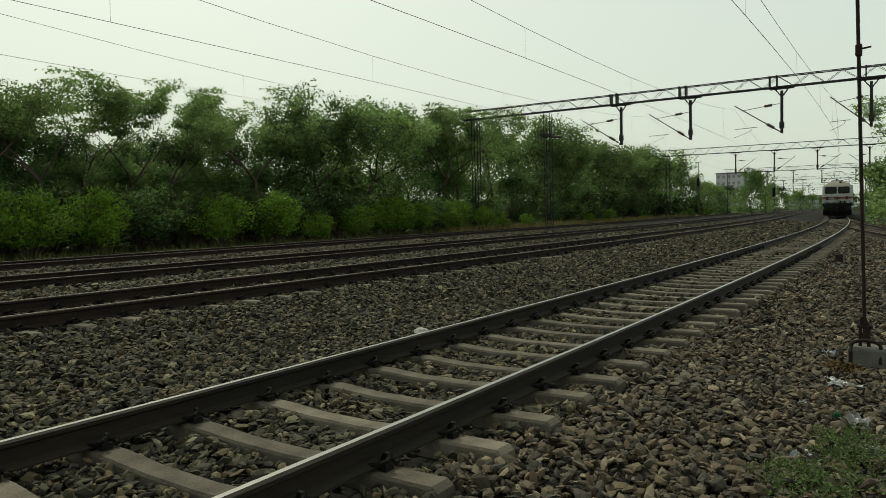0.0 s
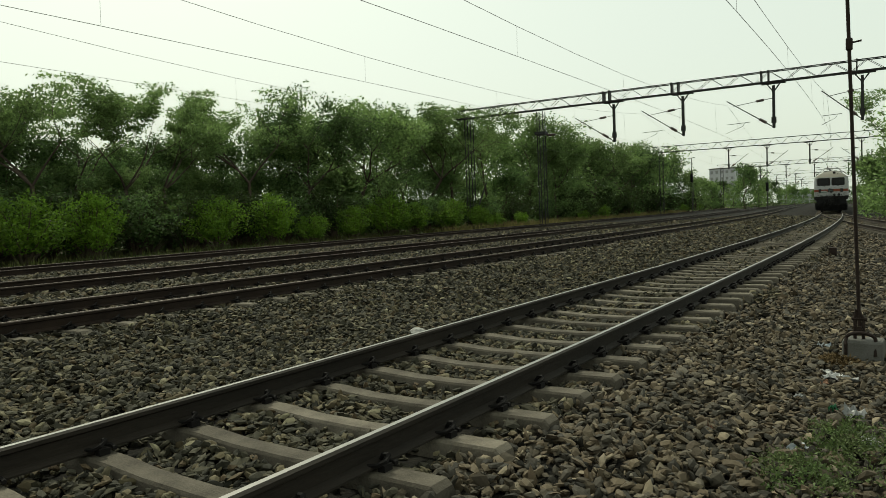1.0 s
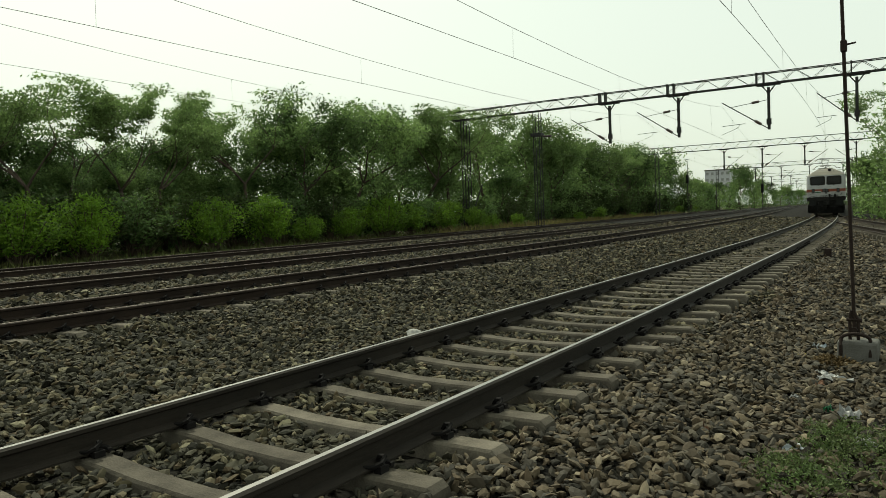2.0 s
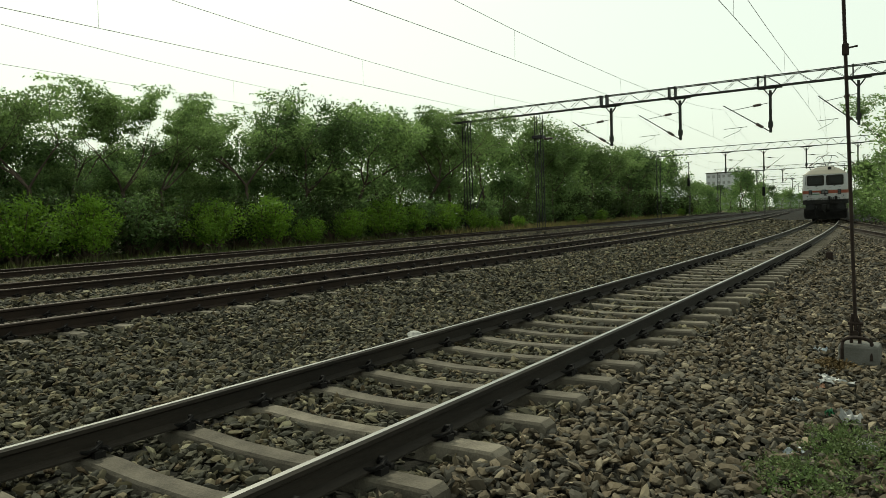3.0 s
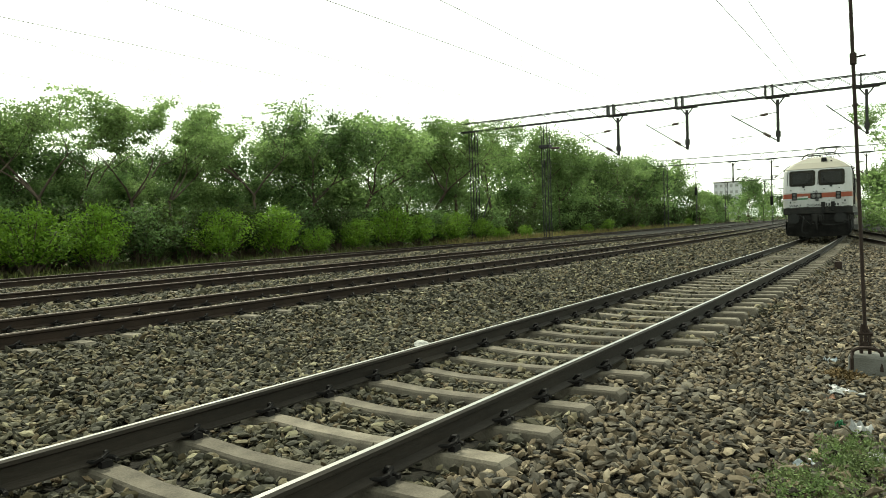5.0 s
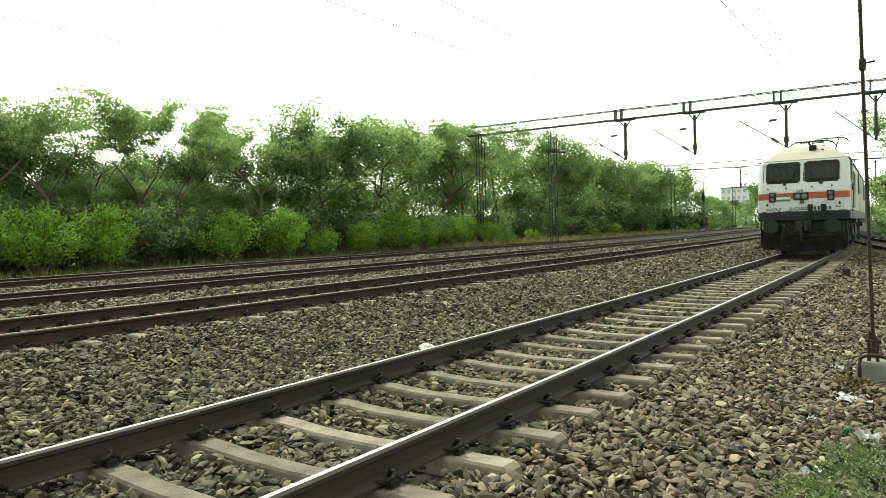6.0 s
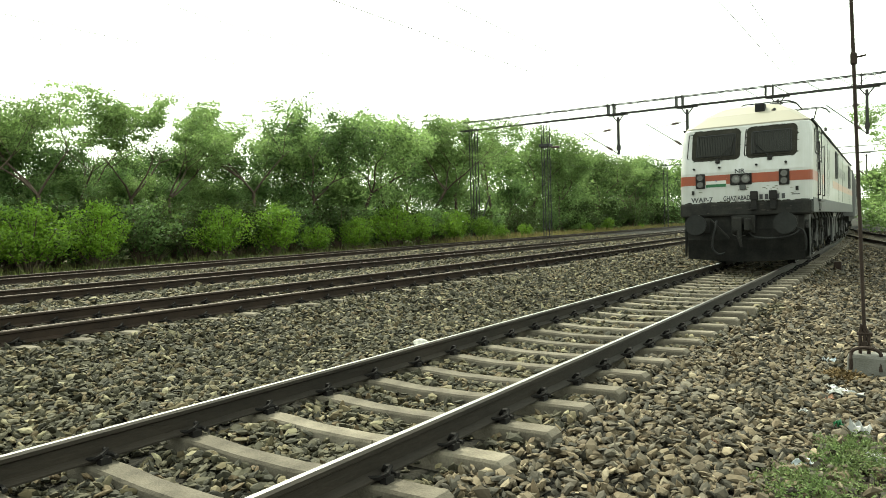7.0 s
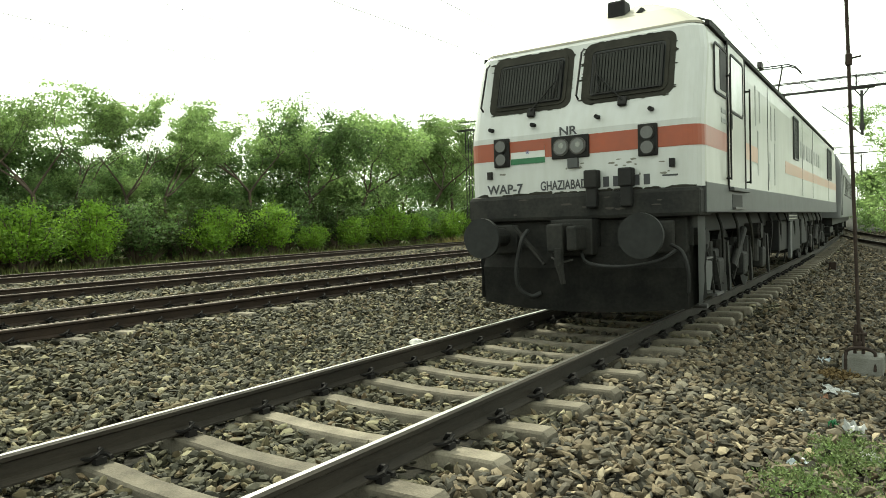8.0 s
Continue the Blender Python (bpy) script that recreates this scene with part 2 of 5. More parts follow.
def sweep(bm, points, r, seg=6):
    """One closed tube along the points."""
    pts = [Vector(p) for p in points]
    side, rings = None, []
    for i, p in enumerate(pts):
        d = (pts[min(i + 1, len(pts) - 1)] - pts[max(i - 1, 0)]).normalized()
        side = d.orthogonal() if side is None else side - d * side.dot(d)
        side = side.normalized() if side.length > 1e-4 else d.orthogonal().normalized()
        up = d.cross(side)
        rings.append([bm.verts.new(p + (side * math.cos(a) + up * math.sin(a)) * r) for a in (2 * math.pi * k / seg for k in range(seg))])
    for a, b in zip(rings, rings[1:]):
        for k in range(seg):
            bm.faces.new((a[k], a[(k + 1) % seg], b[(k + 1) % seg], b[k]))
    bm.faces.new(rings[0][::-1])
    bm.faces.new(rings[-1])
    return bm


def curve(points, n=5):
    """A smooth path through points."""
    p = [Vector(q) for q in points]
    p = [p[0] * 2 - p[1]] + p + [p[-1] * 2 - p[-2]]
    out = []
    for a, b, c, d in zip(p, p[1:], p[2:], p[3:]):
        for i in range(n):
            t = i / n
            out.append(0.5 * (2 * b + (c - a) * t + (2 * a - 5 * b + 4 * c - d) * t * t + (3 * b - a - 3 * c + d) * t ** 3))
    return out + [p[-2]]


def fresh():
    return bmesh.new()


def empty(name, m=None):
    ob = new(name)
    ob.empty_display_size = 0.2
    if m is not None:
        ob.matrix_basis = m
    return ob


# ---- the plan: four running tracks on one long left-hand bend, and a siding ----
RT = 0.19                      # rail top over the sleepers' top
BEND, BEND_FROM, BEND_END = 0.0012295, -30.88, 82.0
OFFSET = {1: 0.0, 2: -6.25, 3: -12.5, 4: -19.35}   # centre lines, from the near track
BASE = {1: 0.0, 2: 0.17, 3: 0.11, 4: 0.10}         # height of the sleepers' tops


def centre(k, y):
    """x of track k's centre line at y."""
    a = min(y, BEND_END) - BEND_FROM
    x = -2.856 + OFFSET[k] - BEND * a * a / 2
    if y > BEND_END:
        x -= BEND * (BEND_END - BEND_FROM) * (y - BEND_END)
    if k == 4:
        x -= 0.055 * max(0.0, min(y, 38.0) - 8.0)
    return x


def heading(k, y):
    """The track's turn about z, in radians: positive to the left."""
    return BEND * (min(y, BEND_END) - BEND_FROM) + (0.055 if k == 4 and 8 < y < 38 else 0.0)


PROFILE = ((-60, 0.05), (-26, 0.05), (-22.5, 0.03), (-20, 0.03), (-14, 0.05), (-11, 0.06), (-9.3, 0.10), (-6.2, 0.11), (-4.7, 0.11), (-3.0, -0.01), (-1.6, -0.08), (0, -0.10), (1.3, -0.115), (2.8, -0.30), (60, -0.30))


def level(x, y):
    """Height of the ballast and ground, without its small unevenness."""
    o = x - centre(1, y)
    for (x0, z0), (x1, z1) in zip(PROFILE, PROFILE[1:]):
        if o < x1:
            return z0 + (z1 - z0) * max(0.0, (o - x0) / (x1 - x0))
    return PROFILE[-1][1]


# ---- ground ----
def ground():
    xs = np.concatenate([np.linspace(-600, -60, 10), np.linspace(-50, -36, 8), np.linspace(-35, 4, 120), np.linspace(6, 40, 8), np.linspace(80, 600, 6)])
    ys = np.concatenate([np.linspace(-200, -10, 8), np.linspace(-5, 30, 90), np.linspace(31, 120, 60), np.linspace(130, 1500, 20)])
    V, rows = [], len(xs)
    for y in ys:
        for x in xs:
            yy = max(y, -5)
            z = level(x, min(yy, 400))
            if -36 < x < 6 and y < 130:
                z += 0.05 * (noise.noise((x * 0.7, y * 0.7, 0)) + 0.5 * noise.noise((x * 2.1, y * 2.1, 3)))
            V.append((x, y, z))
    Fa = [(j * rows + i, j * rows + i + 1, (j + 1) * rows + i + 1, (j + 1) * rows + i) for j in range(len(ys) - 1) for i in range(rows - 1)]
    me = mesh_np("ground", V, Fa, M["shaded_gravel_bed"])
    me.materials.append(M["soil"])
    me.materials.append(M["verge"])
    idx = []
    for f in Fa:
        x, y = (V[f[0]][0] + V[f[2]][0]) / 2, (V[f[0]][1] + V[f[2]][1]) / 2
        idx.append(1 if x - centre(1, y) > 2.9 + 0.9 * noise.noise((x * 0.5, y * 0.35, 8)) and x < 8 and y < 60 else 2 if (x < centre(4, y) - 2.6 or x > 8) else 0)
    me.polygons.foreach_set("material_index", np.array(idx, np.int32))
    me.shade_smooth()
    tagged(new("ground", me), "railway ground of ballast bed with gap shade in its colour, bare soil and grassy verge", "ground", kind="structure")


ground()


# ---- tracks ----
RAIL_SECTION = ((-0.075, 0.0), (0.075, 0.0), (0.075, 0.012), (0.012, 0.035), (0.010, 0.12), (0.036, 0.135), (0.036, 0.160), (0.015, 0.172), (-0.021, 0.172), (-0.036, 0.160), (-0.036, 0.135), (-0.010, 0.12), (-0.012, 0.035), (-0.075, 0.012))


def rail(name, path, parent, top, label):
    """A rail of the real section along path (x, y, z, heading)."""
    V, Fa, n = [], [], len(RAIL_SECTION)
    for x, y, z, h in path:
        for sx, sz in RAIL_SECTION:
            V.append((x + sx * math.cos(h), y + sx * math.sin(h), z + sz))
    for j in range(len(path) - 1):
        for i in range(n):
            a, b = j * n + i, j * n + (i + 1) % n
            Fa.append((a, b, b + n, a + n))
    me = mesh_np(name, V, Fa, M["rail_side"] if top is M["rail_top"] else M["rail_rust"])
    me.materials.append(top)
    me.polygons.foreach_set("material_index", np.array([1 if k % n == 7 else 0 for k in range(len(Fa))], np.int32))
    ob = new(name, me)
    ob.parent = parent
    return tagged(ob, label)


def sleeper_mesh():
    """Concrete sleeper, lower and narrower in the middle."""
    V, Fa = [], []
    stations = ((-1.375, 0.0), (-1.34, 0.012), (-0.62, 0.0), (-0.25, -0.02), (0.25, -0.02), (0.62, 0.0), (1.34, 0.012), (1.375, 0.0))
    for x, dz in stations:
        w = 0.075 if abs(x) > 0.6 else 0.068
        e = 0.02 if abs(x) > 1.36 else 0.0
        for y, z in ((-0.125, -0.20), (-w - 0.012, dz - 0.018 - e), (-w, dz - e), (w, dz - e), (w + 0.012, dz - 0.018 - e), (0.125, -0.20)):
            V.append((x, y, z))
    for j in range(len(stations) - 1):
        for i in range(6):
            a, b = j * 6 + i, j * 6 + (i + 1) % 6
            Fa.append((a, a + 6, b + 6, b))
    me = bpy.data.meshes.new("sleeper")
    me.from_pydata(V, [], Fa + [tuple(range(6)), tuple(range(len(V) - 1, len(V) - 7, -1))])
    me.materials.append(M["concrete"])
    return me


def clip_mesh():
    """Bent spring clip on its shoulder, beside the rail's foot."""
    bm = fresh()
    pts = [(0.03, -0.07, 0.035), (0.09, -0.055, 0.045), (0.135, -0.03, 0.07), (0.125, 0.005, 0.095), (0.075, 0.02, 0.085), (0.035, 0.045, 0.045), (0.07, 0.075, 0.035), (0.13, 0.065, 0.03)]
    sweep(bm, pts, 0.015, 6)
    box(bm, 0.075, 0.125, -0.035, 0.035, 0.0, 0.04)
    me = bpy.data.meshes.new("rail_clip")
    bm.to_mesh(me)
    bm.free()
    me.materials.append(M["clip"])
    return me


SLEEPER, CLIP = sleeper_mesh(), clip_mesh()
GAUGE = 1.745 / 2
PITCH = 0.6551
FIRST = 2.10 - 12 * PITCH


def track(k, label, top, y_end, sleepers_to, clips_to, cant=0.0):
    base = empty("railway_track")
    tagged(base, label, "railway track", kind="structure")
    ys = np.concatenate([np.arange(-6, 84, 1.5), np.arange(84, y_end, 8.0)])
    for side in (-1, 1):
        path = []
        for y in ys:
            h = heading(k, y)
            o = side * GAUGE
            path.append((centre(k, y) + o * math.cos(h), y + o * math.sin(h), BASE[k] + 0.018 + (cant if side > 0 else -cant) / 2, h))
        rail("rail", path, base, top, "steel rail with a worn running surface")
    i = 0
    y = FIRST
    while y < sleepers_to:
        h = heading(k, y)
        m = Matrix.Translation((centre(k, y) + random.uniform(-0.02, 0.02), y, BASE[k] + random.uniform(-0.006, 0.004))) @ Matrix.Rotation(h + random.uniform(-0.008, 0.008), 4, "Z") @ Matrix.Rotation(math.asin(-cant / 1.745), 4, "Y")
        s = shared("sleeper", SLEEPER, base, m)
        if -2 < y < clips_to:
            for x, turn in ((-GAUGE, 0), (-GAUGE, math.pi), (GAUGE, 0), (GAUGE, math.pi)):
                shared("rail_clip", CLIP, s, Matrix.Translation((x, 0, 0.004)) @ Matrix.Rotation(turn, 4, "Z"))
        y += PITCH * (1.0 if k == 1 else 0.985)
        i += 1


track(1, "broad-gauge track with bright rails on concrete sleepers in ballast", M["rail_top"], 900, 130, 26)
track(2, "broad-gauge track with rusty rails on half-buried concrete sleepers", M["rail_dull"], 900, 80, 30)
track(3, "broad-gauge track with dull rails sunk in ballast", M["rail_dull"], 900, 60, 24)
track(4, "broad-gauge track with rusty rails beside the verge", M["rail_dull"], 900, 60, 0)


# ---- siding that leaves the near track to the right, far ahead ----
def siding():
    base = empty("siding_track")
    tagged(base, "rusty siding track curving off beside the near track", "railway track", kind="structure")

    def line(y):
        a = max(0.0, 96.0 - y)
        return centre(1, 96) + 0.115 * a + 0.0011 * a * a
    for side in (-1, 1):
        path = []
        for y in np.arange(20, 97, 2.0):
            h = math.atan2(-(line(y + 0.5) - line(y - 0.5)), 1.0)
            path.append((line(y) + side * GAUGE * math.cos(h), y + side * GAUGE * math.sin(h), -0.07, h))
        rail("rail", path, base, M["rail_dull"], "rusty steel rail")
    for i in range(70):
        y = 30 + i * 0.9
        h = math.atan2(-(line(y + 0.5) - line(y - 0.5)), 1.0)
        shared("sleeper", SLEEPER, base, Matrix.Translation((line(y), y, -0.09)) @ Matrix.Rotation(h, 4, "Z"))


siding()


# ---- locomotive ----
RAIL_TOP = RT - 0.02


def front_pose(d):
    """The pose of a vehicle whose front stands d metres along y, set on the track by its two bogies."""
    a, b = Vector((centre(1, d + 3.5), d + 3.5, RAIL_TOP)), Vector((centre(1, d + 17.0), d + 17.0, RAIL_TOP))
    u = (b - a).normalized()
    return Matrix.Translation(a - u * 3.5) @ Matrix.Rotation(math.atan2(-u.x, u.y), 4, "Z")


LENGTH = 20.9
SIZE = 0.966               # the drawn sizes against the real ones
RAKE = math.atan2(0.32, 1.13)


def nose(z):
    """How far back the front stands at height z."""
    return 0.0 if z < 2.45 else (z - 2.45) * 0.32 / 1.13


def ring(z, w, y0, y1, r=0.21, seg=6):
    """The body's outline in plan at height z."""
    pts = []
    for cx, cy, a0 in ((w - r, y0 + r, -90), (w - r, y1 - r, 0), (-w + r, y1 - r, 90), (-w + r, y0 + r, 180)):
        for i in range(seg + 1):
            a = radians(a0 + 90 * i / seg)
            pts.append((cx + r * math.cos(a), cy + r * math.sin(a), z))
    return pts


def loft(bm, rings, cap_top=False, cap_bottom=False):
    vs = [[bm.verts.new(p) for p in r] for r in rings]
    n = len(rings[0])
    for a, b in zip(vs, vs[1:]):
        for i in range(n):
            bm.faces.new((a[i], a[(i + 1) % n], b[(i + 1) % n], b[i]))
    if cap_top:
        bm.faces.new(vs[-1])
    if cap_bottom:
        bm.faces.new(list(reversed(vs[0])))
    return bm


def outline(bm, x0, x1, z0, z1, r, y, depth, width, seg=4):
    """A rounded frame in the plane of x and z: its front at y, depth deep, width broad."""
    def loop(g, yy):
        pts = []
        rr = max(r - g, 0.004)
        for cx, cz, a0 in ((x1 - g - rr, z0 + g + rr, -90), (x1 - g - rr, z1 - g - rr, 0), (x0 + g + rr, z1 - g - rr, 90), (x0 + g + rr, z0 + g + rr, 180)):
            for i in range(seg + 1):
                a = radians(a0 + 90 * i / seg)
                pts.append(bm.verts.new((cx + rr * math.cos(a), yy, cz + rr * math.sin(a))))
        return pts
    loops = [loop(0, y + depth), loop(0, y), loop(width, y), loop(width, y + depth)]
    n = len(loops[0])
    for a, b in zip(loops, loops[1:]):
        for i in range(n):
            bm.faces.new((a[i], a[(i + 1) % n], b[(i + 1) % n], b[i]))
    return bm


def pane(bm, x0, x1, z0, z1, r, y, depth, seg=4):
    """A rounded plate in the plane of x and z."""
    loops = []
    for yy in (y, y + depth):
        pts = []
        for cx, cz, a0 in ((x1 - r, z0 + r, -90), (x1 - r, z1 - r, 0), (x0 + r, z1 - r, 90), (x0 + r, z0 + r, 180)):
            for i in range(seg + 1):
                a = radians(a0 + 90 * i / seg)
                pts.append(bm.verts.new((cx + r * math.cos(a), yy, cz + r * math.sin(a))))
        loops.append(pts)
    n = len(loops[0])
    bm.faces.new(loops[0])
    bm.faces.new(list(reversed(loops[1])))
    for i in range(n):
        bm.faces.new((loops[1][i], loops[1][(i + 1) % n], loops[0][(i + 1) % n], loops[0][i]))
    return bm


def lettering(text, size, x, y, z, parent, label, stretch=1.0, turn=0.0, mat="letter"):
    """Painted letters with their left foot at x, z, on a face that looks towards -y."""
    cu = bpy.data.curves.new("lettering", "FONT")
    cu.body, cu.size, cu.extrude, cu.offset = text, size, 0.0015, size * 0.022
    tmp = bpy.data.objects.new("lettering", cu)
    scene.collection.objects.link(tmp)
    me = bpy.data.meshes.new_from_object(tmp.evaluated_get(bpy.context.evaluated_depsgraph_get()))
    bpy.data.objects.remove(tmp)
    me.materials.clear()
    me.materials.append(M[mat])
    ob = new("lettering", me)
    ob.parent = parent
    ob.matrix_basis = Matrix.Translation((x, y, z)) @ Matrix.Rotation(turn, 4, "Z") @ Matrix.Rotation(radians(90), 4, "X") @ Matrix.Diagonal((stretch, 1, 1, 1))
    return tagged(ob, label)


def wheelset_mesh():
    bm = fresh()
    for s in (-1, 1):
        rod(bm, (s * 0.80, 0, 0), (s * 0.93, 0, 0), 0.546, 28)
        rod(bm, (s * 0.77, 0, 0), (s * 0.80, 0, 0), 0.575, 28)
        rod(bm, (s * 0.93, 0, 0), (s * 1.16, 0, 0), 0.13, 12)
        for i in range(6):
            a = i * math.pi / 3
            rod(bm, (s * 0.93, 0.32 * math.cos(a), 0.32 * math.sin(a)), (s * 0.945, 0.32 * math.cos(a), 0.32 * math.sin(a)), 0.05, 6)
    rod(bm, (-0.8, 0, 0), (0.8, 0, 0), 0.1, 12)
    me = bpy.data.meshes.new("wheelset")
    bm.to_mesh(me)
    bm.free()
    me.materials.append(M["grime"])
    return me


WHEELS = wheelset_mesh()
AXLES = (2.0, 3.85, 5.7, 14.3, 16.15, 18.0)


def pantograph(parent, y, lift, d):
    """Folding arm on the roof with its twin contact strips, lifted by lift metres; d: the way that the elbow points."""
    z0 = 4.36
    bm = rod(rod(fresh(), (-0.6, y, z0), (0.6, y, z0), 0.035), (-0.6, y + d * 1.6, z0), (0.6, y + d * 1.6, z0), 0.035)
    for x in (-0.5, 0.5):
        rod(bm, (x, y, z0), (x, y + d * 1.6, z0), 0.03)
        for yy in (y, y + d * 1.6):
            rod(bm, (x, yy, z0 - 0.2), (x, yy, z0), 0.07, 10)
    p = part("pantograph", bm, M["steel"], parent, "dark steel pantograph")
    elbow = (y + d * 1.45, z0 + 0.12 + lift * 0.48)
    top = (y + d * 0.35, z0 + 0.22 + lift)
    bm = fresh()
    rod(bm, (0, y + d * 0.1, z0), (0, *elbow), 0.05)
    rod(bm, (0.12, y + d * 0.3, z0), (0.1, *elbow), 0.02)
    part("lower_arm", bm, M["steel"], p)
    bm = fresh()
    rod(bm, (-0.1, *elbow), (-0.42, *top), 0.025)
    rod(bm, (0.1, *elbow), (0.42, *top), 0.025)
    part("upper_arm", bm, M["steel"], p)
    bm = fresh()
    for yy in (-0.17, 0.17):
        sweep(bm, [(-0.95, top[0] + yy, top[1] - 0.22), (-0.8, top[0] + yy, top[1] - 0.03), (-0.6, top[0] + yy, top[1] + 0.06), (0.6, top[0] + yy, top[1] + 0.06), (0.8, top[0] + yy, top[1] - 0.03), (0.95, top[0] + yy, top[1] - 0.22)], 0.022)
    rod(bm, (-0.42, top[0] - 0.17, top[1] + 0.04), (-0.42, top[0] + 0.17, top[1] + 0.04), 0.02)
    rod(bm, (0.42, top[0] - 0.17, top[1] + 0.04), (0.42, top[0] + 0.17, top[1] + 0.04), 0.02)
    part("contact_strip", bm, M["steel"], p)


def windscreen(parent, x0, x1, wiper_x, lean):
    """One front window on the raked face: smeared dark surround, rubber, glass, grille of slats, wiper."""
    m = Matrix.Translation((0, 0, 2.45)) @ Matrix.Rotation(-RAKE, 4, "X")
    v0, v1 = 0.355, 1.10
    bm = fresh()
    pane(bm, x0 - 0.05, x1 + 0.05, v0 - 0.035, v1 + 0.05, 0.12, -0.006, 0.008, 6)
    for i in range(44):
        px = x0 + (x1 - x0) * random.random()
        pv = random.choice((v0 - 0.035, v1 + 0.05))
        if random.random() < 0.4:
            px, pv = random.choice((x0 - 0.05, x1 + 0.05)), v0 + (v1 - v0) * random.random()
        s = random.uniform(0.006, 0.026)
        bmesh.ops.create_circle(bm, cap_ends=True, segments=7, radius=s, matrix=Matrix.Translation((px, -0.0075, pv)) @ Matrix.Rotation(radians(90), 4, "X") @ Matrix.Diagonal((random.uniform(0.8, 2.6), random.uniform(0.4, 0.8), 1, 1)))
    w = part("windscreen", bm, M["smear"], parent, "dark windscreen with a slatted grille and grimy edge")
    w.matrix_basis = m
    part("rubber_seal", outline(fresh(), x0 + 0.02, x1 - 0.02, v0 + 0.02, v1 - 0.03, 0.10, -0.022, 0.02, 0.045, 6), M["smear"], w)
    part("glass", pane(fresh(), x0 + 0.06, x1 - 0.06, v0 + 0.06, v1 - 0.07, 0.07, -0.013, 0.004, 6), M["dark_glass"], w)
    part("grille_frame", outline(fresh(), x0 + 0.09, x1 - 0.08, v0 + 0.065, v1 - 0.11, 0.02, -0.05, 0.012, 0.02), M["black_paint"], w)
    bm = fresh()
    box(bm, -0.0135, 0.0135, -0.045, -0.035, v0 + 0.075, v1 - 0.12)
    slat = bpy.data.meshes.new("slat")
    bm.to_mesh(slat)
    bm.free()
    slat.materials.append(M["slat"])
    n = 22
    for i in range(n):
        shared("slat", slat, w, Matrix.Translation((x0 + 0.115 + (x1 - x0 - 0.22) * i / (n - 1), 0, 0)))
    bm = fresh()
    box(bm, wiper_x - 0.055, wiper_x + 0.055, -0.06, 0.0, v0 - 0.12, v0 - 0.0, 0.02)
    part("wiper_motor", bm, M["black_paint"], w)
    bm = fresh()
    rod(bm, (wiper_x, -0.065, v0 - 0.05), (wiper_x + lean * 0.34, -0.075, v0 + 0.33), 0.009, 6)
    rod(bm, (wiper_x + lean * 0.30, -0.07, v0 + 0.08), (wiper_x + lean * 0.38, -0.07, v0 + 0.56), 0.012, 6)
    part("wiper", bm, M["black_paint"], w)


def louvre(parent, y0, y1, z0, z1):
    """A dark slatted opening in the side."""
    m = Matrix.Translation((1.55, 0, 0)) @ Matrix.Rotation(radians(90), 4, "Z")
    bm = pane(fresh(), y0, y1, z0, z1, 0.04, -0.008, 0.006)
    w = part("side_louvre", bm, M["black_paint"], parent, "dark louvred side opening")
    w.matrix_basis = m
    part("frame", outline(fresh(), y0, y1, z0, z1, 0.04, -0.03, 0.028, 0.035), M["grey_paint"], w)
    bm = box(fresh(), y0 + 0.05, y1 - 0.05, -0.02, -0.01, 0, 0.03)
    me = bpy.data.meshes.new("slat")
    bm.to_mesh(me)
    bm.free()
    me.materials.append(M["slat"])
    for i in range(9):
        shared("slat", me, w, Matrix.Translation((0, 0, z0 + 0.06 + (z1 - z0 - 0.14) * i / 8)))


